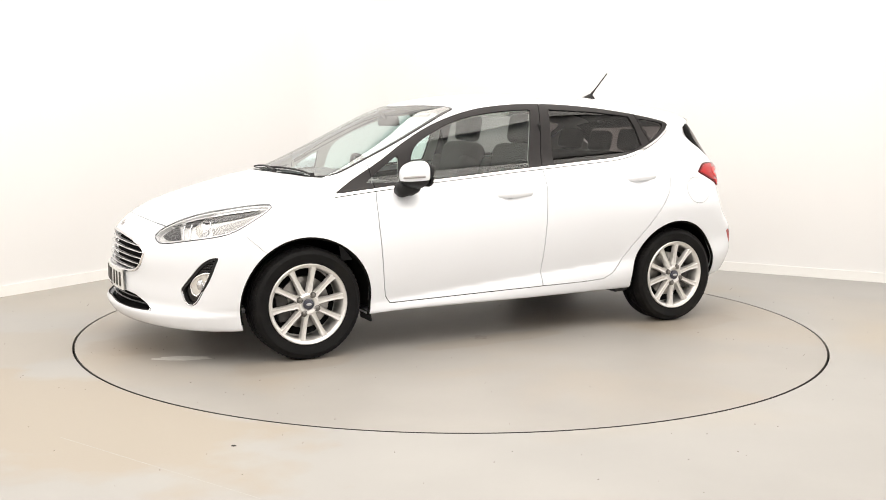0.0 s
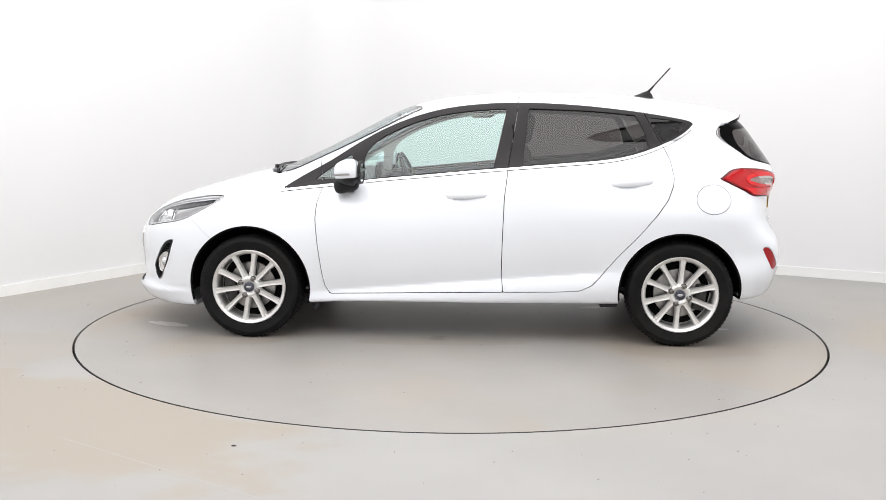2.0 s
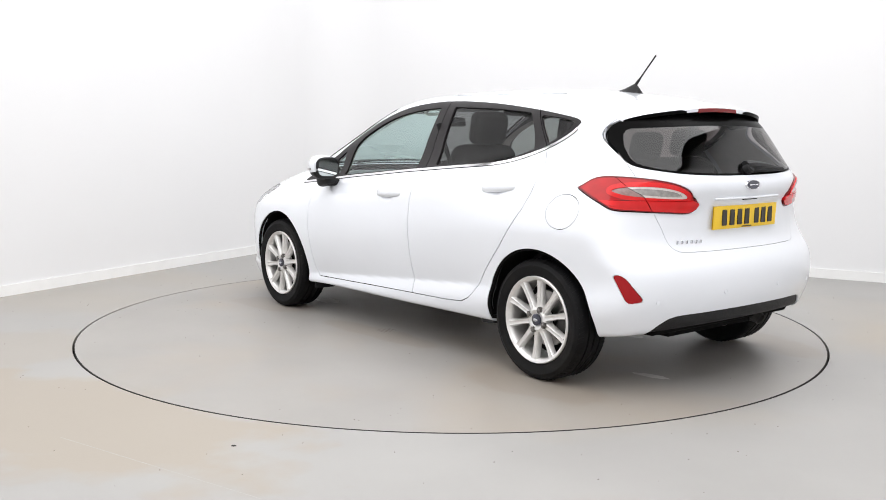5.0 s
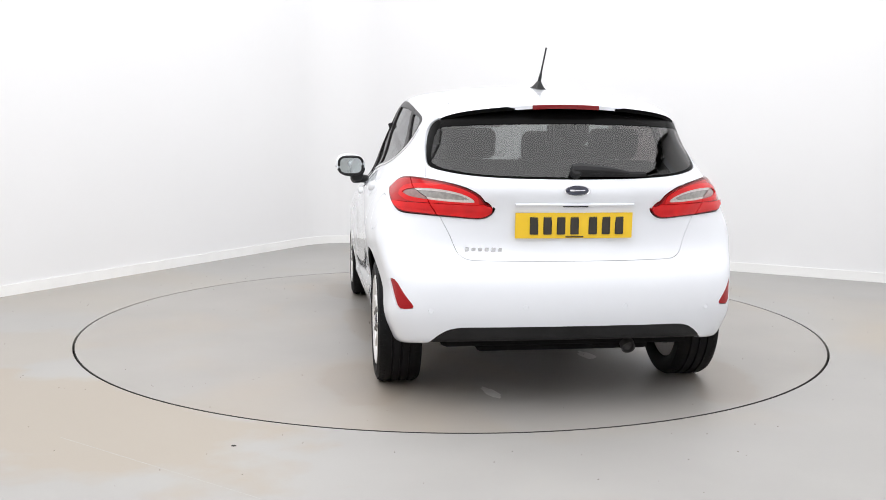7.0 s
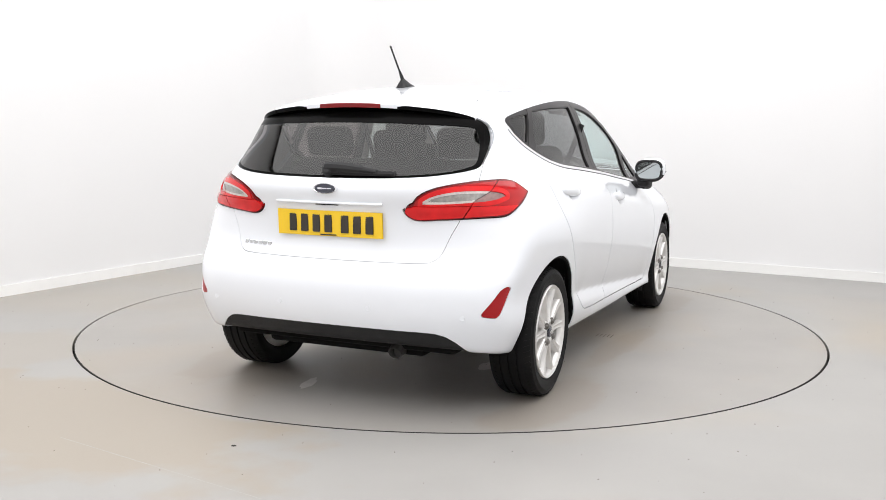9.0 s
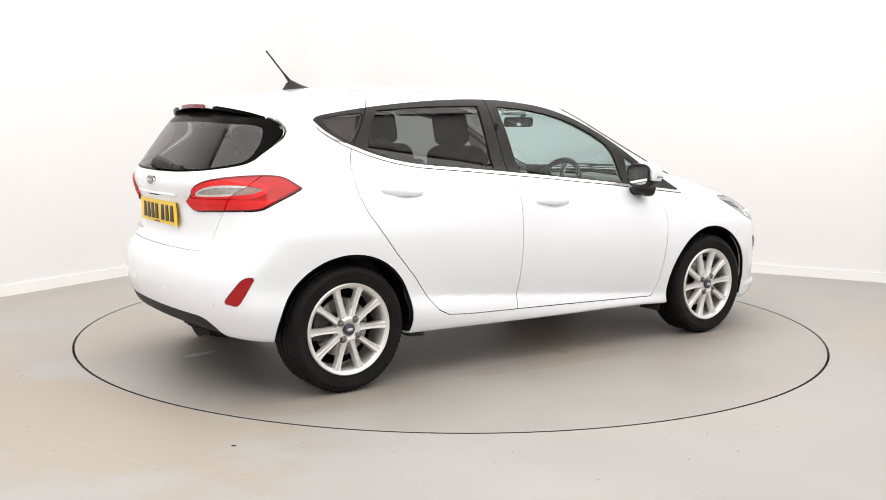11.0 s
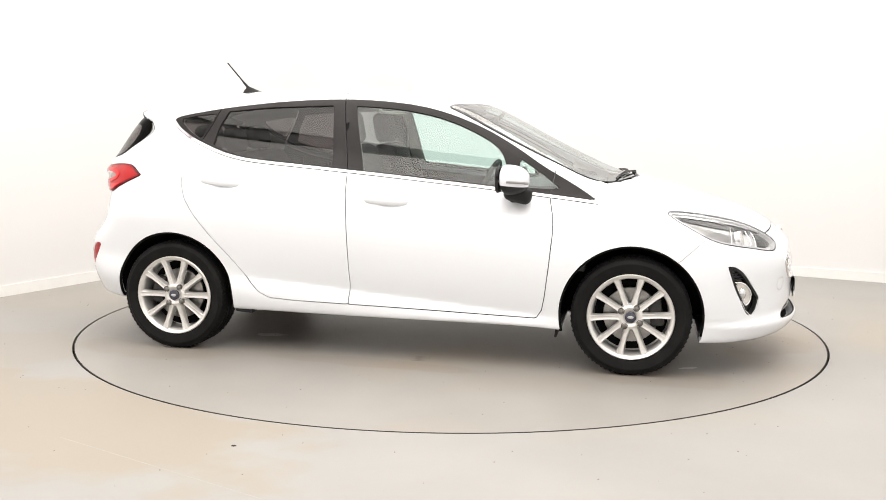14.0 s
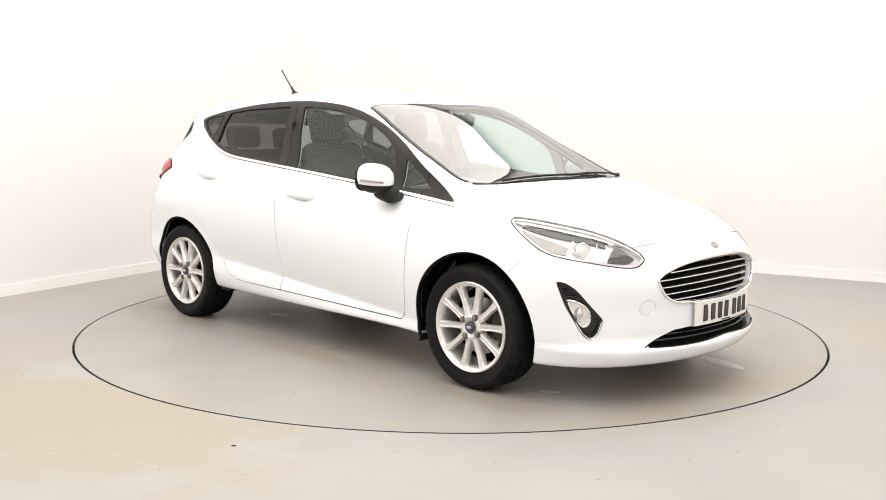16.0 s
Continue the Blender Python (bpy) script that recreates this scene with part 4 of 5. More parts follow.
bezels = pair("fog_lamp", fog, GLOSS_BLACK, bumper_ob, "black fog lamp bezel with a clear lamp", offset=-0.022, flange=0)
_, fog_rim = split(fog, region(fog[0], "nose", round_outline(FOG, keep=45)) + 0.012)
pair("bezel_rim", fog_rim, PLASTIC, bezels, "black bezel edge", offset=-0.002, flange=0.03)
FOG_GLASS = angles([(45.6, 0.487), (44.0, 0.484), (41.6, 0.462), (40.2, 0.425), (40.6, 0.382), (41.8, 0.368), (43.2, 0.392), (44.6, 0.44)])
fog_glass, fog_black = cut(fog, "nose", round_outline(FOG_GLASS, keep=70))
pair("fog_lens", fog_glass, CLEAR_LAMP, bezels, "clear fog lamp lens", offset=-0.010, flange=0.02)
for i, side in enumerate((1, -1)):
    bm = bmesh.new()
    add_tube(bm, [skin_point(math.degrees(a), z, depth=0.006, side=side)[0] for a, z in round_outline(FOG_GLASS, keep=70)], 0.0042, 6, closed=True)
    part("fog_ring", bm, CHROME, bezels[i], "slim chrome ring", smooth=True)
    p, n = skin_point(42.6, 0.425, depth=0.010, side=side)
    m = Matrix.Translation(p) @ (n + Vector((0.6, 0, 0))).normalized().to_track_quat("Z", "Y").to_matrix().to_4x4() @ Matrix.Diagonal((0.8, 1.25, 1, 1))
    bm = bmesh.new()
    add_lathe(bm, [(0.0005, 0.010), (0.012, 0.009), (0.019, 0.004), (0.022, -0.004), (0.026, 0.003), (0.029, -0.006)], m, 24)
    part("fog_reflector", bm, SATIN, bezels[i], "round bright fog lamp reflector", smooth=True)
    bm = bmesh.new()
    add_tube(bm, [skin_point(a, z, depth=0.002, side=side)[0] for a, z in ((37.6, 0.392), (38.3, 0.345), (39.4, 0.320), (40.6, 0.319), (42.0, 0.342), (43.6, 0.392))], 0.003, 6)
    part("bezel_lip", bm, SATIN, bezels[i], "bright lower bezel lip", smooth=True)
    for k in range(4):
        z = 0.545 - 0.014 * k
        pts = [skin_point(a, z - 0.0006 * (a - 44), depth=0.013, side=side)[0] for a in np.linspace(46.9 - 0.35 * k, 44.4 - 0.75 * k, 5)]
        bm = bmesh.new()
        add_tube(bm, pts, 0.0028, 6)
        part("bezel_fin", bm, PLASTIC, bezels[i], "thin black fin", smooth=True)

# --- grilles ---
def grille_back(name, mesh, depth, label, mat=LINER):
    ob = panel(name, mesh, mat, car, label, center=True, offset=-depth, flange=0)
    pts, tris = mesh
    return ob


upper_grille = grille_back("upper_grille", grille_hole, 0.05, "black hexagonal grille with chrome bars")
lower_grille = grille_back("lower_grille", low_grille_hole, 0.05, "black lower bumper grille")


def grille_ring(poly, radius, mat, parent, name, label, proud):
    line = [(y, z) for y, z in poly] + [(-y, z) for y, z in poly[::-1] if y > 0.001]
    ring = round_outline(line, steps=4, keep=70)
    bm = bmesh.new()
    add_tube(bm, [(nose_x(y, z, proud), y, z) for y, z in ring], radius, 8, closed=True)
    part(name, bm, mat, parent, label, smooth=True)


grille_ring(GRILLE, 0.0075, CHROME, upper_grille, "grille_surround", "bright chrome grille surround", 0.0)
grille_ring(LOW_GRILLE, 0.004, PLASTIC, lower_grille, "grille_surround", "black grille edge", -0.006)


def half_width(poly, z):
    """How far a half outline reaches at that height."""
    best = 0.0
    for (y0, z0), (y1, z1) in zip(poly, poly[1:]):
        if min(z0, z1) <= z <= max(z0, z1) and z0 != z1:
            best = max(best, y0 + (y1 - y0) * (z - z0) / (z1 - z0))
    return best


for k in range(5):
    z = 0.488 + 0.0315 * k
    w = half_width(GRILLE, z) - 0.012
    bm = bmesh.new()
    ys = np.linspace(-w, w, 33)
    pts = [(nose_x(y, z, -0.010 - 0.006 * (abs(y) / w) ** 4), y, z - 0.020 * (y / 0.45) ** 2 * (1 if k < 4 else 1.3)) for y in ys]
    add_tube(bm, pts, 0.0034, 8, flat=0.9)
    part("grille_bar", bm, CHROME, upper_grille, "slim chrome grille bar", smooth=True)
    bm = bmesh.new()
    add_tube(bm, [(x - 0.022, y, zz - 0.003) for x, y, zz in pts], 0.006, 6, flat=0.7)
    part("bar_backing", bm, GLOSS_BLACK, upper_grille, "black bar backing", smooth=True)
for k in range(2):
    z = 0.296 + 0.022 * k
    w = half_width(LOW_GRILLE, z) - 0.02
    bm = bmesh.new()
    add_tube(bm, [(nose_x(y, z, -0.022), y, z) for y in np.linspace(-w, w, 25)], 0.005, 6)
    part("grille_bar", bm, GLOSS_BLACK, lower_grille, "black lower grille bar", smooth=True)
# tow eye cover on the offside of the front bumper
bm = bmesh.new()
add_tube(bm, [(nose_x(-0.497 + 0.036 * math.cos(a), 0.452 + 0.034 * math.sin(a), 0.0), -0.497 + 0.036 * math.cos(a), 0.452 + 0.034 * math.sin(a))
              for a in np.linspace(0, 2 * math.pi, 25)[:-1]], 0.0012, 5, closed=True)
part("tow_cover_seam", bm, SATIN, bumper_ob, "round tow eye cover seam", smooth=True)


# --- emblems and plates: plain shapes and bars ---
def emblem(name, p, way, rx, rz, parent, body):
    m = Matrix.Translation(p) @ Vector(way).to_track_quat("Z", "Y").to_matrix().to_4x4() @ Matrix.Diagonal((rx, rz, 1, 1))
    bm = bmesh.new()
    add_lathe(bm, [(0.001, 0.004), (0.86, 0.004), (0.9, 0.0055), (0.97, 0.005), (1.0, 0.0), (1.0, -0.006)], m, 40)
    ob = part(name, bm, CHROME, parent, "oval chrome and dark blue emblem", smooth=True)
    bm = bmesh.new()
    add_lathe(bm, [(0.0005, 0.0062), (0.80, 0.0056), (0.84, 0.0042)], m, 40)
    part("emblem_field", bm, body, ob, "dark blue oval field", smooth=True)
    bm = bmesh.new()
    for k in range(3):
        add_box(bm, (0.34, 0.2 + 0.1 * (k == 0), 0.002), m @ pose(-0.38 + 0.38 * k, 0.02, 0.0068), 0.0)
    part("emblem_mark", bm, CHROME, ob, "bright marks on the emblem")
    return ob


emblem("emblem", (nose_x(0, 0.693, 0.004), 0, 0.693), (0.75, 0, 0.66), 0.036, 0.020, bumper_ob, LAMP_GREY)
emblem("emblem", (tail_x(0, 0.975, 0.003), 0, 0.975), (-1, 0, 0.06), 0.060, 0.024, gate_ob, BADGE_BLUE)


def number_plate(name, mat, place, rear, label):
    """A bent plate with plain bars where its characters stand; place gives x at (y, z)."""
    s = -1 if rear else 1
    bm = bmesh.new()
    ys, half = np.linspace(-0.26, 0.26, 15), 0.0555
    z0 = 0.822 if rear else 0.402
    rows = []
    for off in (0.0, -0.006):
        for z in (z0 - half, z0 + half):
            rows.append([bm.verts.new((place(y, z) + s * off, y, z)) for y in ys])
    for a, b in ((rows[0], rows[1]), (rows[1], rows[3]), (rows[3], rows[2]), (rows[2], rows[0])):
        for k in range(len(ys) - 1):
            bm.faces.new((a[k], a[k + 1], b[k + 1], b[k]))
    bmesh.ops.recalc_face_normals(bm, faces=bm.faces[:])
    ob = part(name, bm, mat, car, label)
    left = -0.2065
    for k in range(7):
        w = 0.040
        c = left + 0.0275 + k * 0.0595 + (0.022 if k > 3 else 0)
        y = c if rear else c
        y = -y if rear else y
        bm = bmesh.new()
        add_box(bm, (0.003, w * 0.92, 0.077), Matrix.Translation((place(y, z0) + s * 0.0012, y, z0)), 0.003, 1)
        part("plate_bar", bm, INK, ob, "dark plain bar on the plate")
    bm = bmesh.new()
    add_box(bm, (0.002, 0.08, 0.005), Matrix.Translation((place(0, z0) + s * 0.0008, 0, z0 - 0.049)))
    part("small_print_bar", bm, INK, ob, "thin line of small print")
    return ob


number_plate("number_plate", PLATE_WHITE, lambda y, z: 2.122 - 0.34 * y * y + 0.02 * (z - 0.402), False, "white front number plate with plain dark bars")
number_plate("number_plate", PLATE_YELLOW, lambda y, z: -1.862 + 0.10 * y * y - 0.05 * (z - 0.822), True, "yellow rear number plate with plain dark bars")
# plinth behind the rear plate's upper edge, and the lettering bars on the tailgate
bm = bmesh.new()
add_tube(bm, [(tail_x(y, 0.913, 0.004), y, 0.913) for y in np.linspace(-0.262, 0.262, 21)], 0.006, 8)
part("gate_handle_strip", bm, PAINT, gate_ob, "white handle ledge above the number plate", smooth=True)
bm = bmesh.new()
add_box(bm, (0.012, 0.11, 0.004), Matrix.Translation((tail_x(0, 0.907, 0.003), 0, 0.905)), 0.001, 1)
part("gate_switch", bm, PLASTIC, gate_ob, "slim black tailgate switch")
for k in range(6):
    y = 0.462 - 0.028 * k
    bm = bmesh.new()
    p = Vector((tail_x(y, 0.715, 0.003), y, 0.715))
    add_box(bm, (0.004, 0.019, 0.016 if k not in (0, 4) else 0.019), Matrix.Translation(p) @ pose(0, 0, 0, 8, 0, 12), 0.0012, 1)
    part("lettering_bar", bm, SATIN, gate_ob, "small chrome bar of lettering")

# --- roof spoiler and high brake lamp ---
def roof_z(x, y):
    p = cast(np.array([[x, y, 1.0]]), np.array([[0.0, 0.0, 1.0]]), 0.6)[0]
    return float(p[2])


bm = bmesh.new()
low_bm = bmesh.new()
ys = np.linspace(-0.548, 0.548, 45)
rings, lows = [], []
for y in ys:
    f = abs(y) / 0.548
    xr = -1.672 + 0.085 * f ** 2 + 0.06 * f ** 8
    x0 = -1.34 - 0.02 * f
    row = []
    for k in range(7):
        x = x0 + (xr - x0) * k / 6
        z = float(TOP(x)) - 0.19 * y * y + 0.0045 - 0.028 * f ** 10 - 0.010 * max(0, (k - 4) / 2) * f
        row.append((x, z if k else z - 0.006))
    edge = row[-1]
    loop = [bm.verts.new((x, y, z)) for x, z in row] + [bm.verts.new((edge[0] + 0.002, y, edge[1] - 0.016)), bm.verts.new((edge[0] + 0.05, y, edge[1] - 0.030 + 0.010 * f))]
    rings.append(loop)
    wing = min(1, max(0, (abs(y) - 0.20) / 0.07))
    lows.append([low_bm.verts.new((edge[0] + 0.004 - 0.0075 * wing, y * (0.97 + 0.028 * wing), edge[1] - 0.015 + 0.0155 * wing)), low_bm.verts.new((edge[0] + 0.004 - 0.005 * wing, y * (0.97 + 0.028 * wing), edge[1] - 0.017)), low_bm.verts.new((edge[0] + 0.05, y * 0.93, edge[1] - 0.034)),
                 low_bm.verts.new((edge[0] + 0.12, y * 0.90, edge[1] - 0.046)), low_bm.verts.new((edge[0] + 0.16, y * 0.90, edge[1] - 0.02))])
for a, b in zip(rings, rings[1:]):
    for k in range(len(a) - 1):
        bm.faces.new((a[k], a[k + 1], b[k + 1], b[k]))
for a, b in zip(lows, lows[1:]):
    for k in range(4):
        low_bm.faces.new((a[k], a[k + 1], b[k + 1], b[k]))
for end in (rings[0], rings[-1]):
    bm.faces.new(end)
bmesh.ops.recalc_face_normals(bm, faces=bm.faces[:])
bmesh.ops.recalc_face_normals(low_bm, faces=low_bm.faces[:])
spoiler = part("roof_spoiler", bm, PAINT, car, "white roof spoiler over the rear window", smooth=True)
part("spoiler_underside", low_bm, BLACK_FRIT, spoiler, "gloss black spoiler underside", smooth=True)
bm = bmesh.new()
lamp_rows = []
for y0 in np.linspace(-0.152, 0.152, 17):
    x, z = -1.6765 + 0.085 * (y0 / 0.548) ** 2, 1.334 - 0.19 * y0 * y0
    lamp_rows.append([bm.verts.new((x + dx, y0, z + dz)) for dx, dz in ((0, -0.009), (0.001, 0.008), (0.004, 0.0105), (0.02, 0.0105), (0.02, -0.010))])
for a, b in zip(lamp_rows, lamp_rows[1:]):
    for k in range(5):
        bm.faces.new((a[k], a[(k + 1) % 5], b[(k + 1) % 5], b[k]))
for e in (lamp_rows[0], lamp_rows[-1]):
    bm.faces.new(e)
bmesh.ops.recalc_face_normals(bm, faces=bm.faces[:])
part("brake_lamp", bm, DEEP_RED, spoiler, "long red high-level brake lamp")

# --- aerial ---
bm = bmesh.new()
zr = roof_z(-1.12, 0)
prof = [(-1.035, 0.004, 0.032), (-1.07, 0.018, 0.031), (-1.10, 0.034, 0.026), (-1.125, 0.047, 0.019), (-1.14, 0.050, 0.016), (-1.158, 0.032, 0.022), (-1.172, 0.004, 0.030)]
rows = []
for x, h, w in prof:
    z = roof_z(x, 0)
    rows.append([bm.verts.new((x, w * math.cos(a) * (1 if a in (0, math.pi) else 0.8), z - 0.002 + h * math.sin(a))) for a in np.linspace(0, math.pi, 9)])
for a, b in zip(rows, rows[1:]):
    for k in range(8):
        bm.faces.new((a[k], a[k + 1], b[k + 1], b[k]))
for e in (rows[0], rows[-1]):
    bm.faces.new(e)
bmesh.ops.recalc_face_normals(bm, faces=bm.faces[:])
aerial = part("aerial", bm, PLASTIC, car, "black roof aerial with a raked mast", smooth=True)
bm = bmesh.new()
a, b = Vector((-1.140, 0, zr + 0.042)), Vector((-1.268, 0, 1.623))
add_tube(bm, [a, a.lerp(b, 0.15), a.lerp(b, 0.25), a.lerp(b, 0.95), b], [0.009, 0.007, 0.0045, 0.0040, 0.0048], 10)
part("mast", bm, PLASTIC, aerial, "slim black mast", smooth=True)

# --- wipers ---
def screen_point(x, y, lift):
    p = cast(np.array([[x, y, 0.7]]), np.array([[0.0, 0.0, 1.0]]), 0.9)
    return Vector((p + lift * body_normal(p))[0])


for pivot, tip in (((1.228, 0.20), (1.165, -0.42)), ((1.125, 0.57), (1.205, 0.05))):
    base = screen_point(*pivot, 0.008)
    mid_p = [screen_point(pivot[0] + (tip[0] - pivot[0]) * k, pivot[1] + (tip[1] - pivot[1]) * k, 0.013) for k in (0.25, 0.5, 0.75)]
    bm = bmesh.new()
    add_tube(bm, [base, *mid_p], [0.010, 0.008, 0.007, 0.005], 8, flat=0.6)
    arm = part("wiper", bm, PLASTIC, car, "black windscreen wiper at rest", smooth=True)
    bm = bmesh.new()
    add_tube(bm, [screen_point(pivot[0] - 0.012 + (tip[0] - pivot[0]) * k, pivot[1] + (tip[1] - pivot[1]) * k, 0.007) for k in np.linspace(0.25, 1.12, 10)], 0.005, 6, flat=1.2)
    part("wiper_blade", bm, PLASTIC, arm, smooth=True)
    bm = bmesh.new()
    add_cylinder(bm, 0.014, 0.010, 0.022, Matrix.Translation(base), 16)
    part("wiper_pivot", bm, GLOSS_BLACK, arm, smooth=True)
for side in (1, -1):
    bm = bmesh.new()
    edge_line = [(x, y + 0.004) for x, y in ((0.262, 0.563), (0.451, 0.600), (0.60, 0.622), (0.74, 0.638), (0.867, 0.648), (0.953, 0.655), (1.013, 0.657), (1.060, 0.648))]
    points = [screen_point(x, y, 0.0005) for x, y in edge_line]
    add_tube(bm, [(p.x, p.y * side, p.z) for p in points], 0.0042, 6)
    part("screen_seal", bm, PLASTIC, windscreen, "black rubber down the windscreen edge", smooth=True)
bm = bmesh.new()
pivot = [Vector((tail_x(y, z, lift), y, z)) for y, z, lift in ((0.012, 1.062, 0.008), (-0.03, 1.064, 0.016), (-0.10, 1.062, 0.018), (-0.17, 1.057, 0.018), (-0.235, 1.050, 0.018))]
add_tube(bm, pivot, [0.030, 0.031, 0.026, 0.019, 0.010], 10, flat=0.9)
rear_wiper = part("rear_wiper", bm, PLASTIC, car, "black rear wiper parked at the window's foot", smooth=True)
bm = bmesh.new()
add_tube(bm, [(tail_x(y, 1.044, 0.010), y, 1.044) for y in np.linspace(0.02, -0.315, 9)], 0.0095, 6, flat=1.3)
part("wiper_blade", bm, PLASTIC, rear_wiper, smooth=True)
bm = bmesh.new()
add_lathe(bm, [(0.001, 0.03), (0.018, 0.03), (0.024, 0.024), (0.026, 0.0), (0.026, -0.01)], Matrix.Translation((tail_x(0.0, 1.046), 0.0, 1.046)) @ pose(0, 0, 0, 0, -60, 0), 20)
part("wiper_hub", bm, PLASTIC, rear_wiper, smooth=True)


# --- door handles ---
def side_y(x, z, proud=0.0):
    return SIDE_MAP(x, z) + proud


def door_handle(x0, z0, x1, z1, parent, side):
    bm = bmesh.new()
    n, pts, rad = 13, [], []
    for k in range(n):
        w = k / (n - 1)
        x, z = x0 + (x1 - x0) * w, z0 + (z1 - z0) * w
        bulge = math.sin(math.pi * min(1, max(0, w))) ** 0.28
        pts.append((x, (0.5 * (side_y(x, z + 0.06) + side_y(x, z - 0.06)) - 0.002 + 0.020 * bulge) * side, z))
        rad.append(0.007 + 0.009 * bulge)
    add_tube(bm, pts, rad, 14, flat=1.5)
    part("door_handle", bm, PAINT, parent, "white body-coloured pull handle", smooth=True)


for i, side in enumerate((1, -1)):
    door_handle(0.104, 0.852, -0.150, 0.864, front_doors[i], side)
    door_handle(-0.833, 0.929, -1.080, 0.948, rear_doors[i], side)


# --- door mirrors ---
def door_mirror(side):
    c = Vector((0.605, 0.876, 0.981))
    bm = bmesh.new()
    bmesh.ops.create_uvsphere(bm, u_segments=32, v_segments=20, radius=1.0)
    for v in bm.verts:
        x, y, z = v.co
        flat = 0.30 if x < 0 else 1.0
        v.co = Vector((0.108 * x * flat + 0.02 * (1 - abs(y)), 0.096 * math.copysign(abs(y) ** 0.75, y), 0.076 * math.copysign(abs(z) ** 0.8, z) + 0.012 * y))
    cap_bm = bm.copy()
    bmesh.ops.bisect_plane(bm, geom=bm.verts[:] + bm.edges[:] + bm.faces[:], plane_co=(0, 0, -0.022), plane_no=(0.10, 0.05, 1), clear_outer=True)
    bmesh.ops.bisect_plane(cap_bm, geom=cap_bm.verts[:] + cap_bm.edges[:] + cap_bm.faces[:], plane_co=(0, 0, -0.022), plane_no=(0.10, 0.05, 1), clear_inner=True)
    rim_bm = cap_bm.copy()
    bmesh.ops.bisect_plane(cap_bm, geom=cap_bm.verts[:] + cap_bm.edges[:] + cap_bm.faces[:], plane_co=(-0.018, 0, 0), plane_no=(1, 0, 0), clear_inner=True)
    bmesh.ops.bisect_plane(rim_bm, geom=rim_bm.verts[:] + rim_bm.edges[:] + rim_bm.faces[:], plane_co=(-0.018, 0, 0), plane_no=(1, 0, 0), clear_outer=True)
    m = Matrix.Diagonal((1, side, 1, 1)) @ Matrix.Translation(c)
    for b in (bm, cap_bm, rim_bm):
        bmesh.ops.transform(b, matrix=m, verts=b.verts[:])
        if side < 0:
            bmesh.ops.reverse_faces(b, faces=b.faces[:])
    housing = part("door_mirror", bm, PLASTIC, car, "white door mirror with a black lower housing", smooth=True)
    part("mirror_rim", rim_bm, PLASTIC, housing, "black rear edge of the mirror housing", smooth=True)
    part("mirror_cap", cap_bm, PAINT, housing, "white painted mirror cap", smooth=True)
    bm = bmesh.new()
    add_box(bm, (0.145, 0.085, 0.088), pose(0.668, 0.832 * side, 0.908, 0, 14, 0), 0.034, 4)
    add_box(bm, (0.10, 0.10, 0.05), pose(0.67, 0.80 * side, 0.888, 0, 0, 0), 0.02, 3)
    part("mirror_arm", bm, PLASTIC, housing, "black mirror arm", smooth=True)
    bm = bmesh.new()
    line = []
    for a in np.linspace(0.25, 1.40, 12):
        u, w = 0.98 * math.cos(a), 0.98 * math.sin(a)
        line.append((c.x + 0.108 * u + 0.02 * (1 - w) + 0.002, (c.y + 0.096 * w ** 0.75 + 0.001) * side, c.z - 0.019 + 0.012 * w))
    add_tube(bm, line, 0.006, 8)
    part("turn_lamp", bm, LAMP_GREY, housing, "clear turn signal strip", smooth=True)
    bm = bmesh.new()
    ring = [Vector((c.x - 0.034, (c.y + 0.078 * math.copysign(abs(math.cos(a)) ** 0.6, math.cos(a))) * side, c.z + 0.058 * math.copysign(abs(math.sin(a)) ** 0.6, math.sin(a)))) for a in np.linspace(0, 2 * math.pi, 33)[:-1]]
    f = bm.faces.new([bm.verts.new(p) for p in ring])
    bm.normal_update()
    if f.normal.x > 0:
        f.normal_flip()
    part("mirror_glass", bm, MIRROR, housing, "mirror glass")
    bm = bmesh.new()
    add_tube(bm, [p + Vector((0.004, 0, 0)) for p in ring], 0.009, 8, closed=True)
    part("glass_surround", bm, PLASTIC, housing, "black edge round the mirror glass", smooth=True)


door_mirror(1), door_mirror(-1)


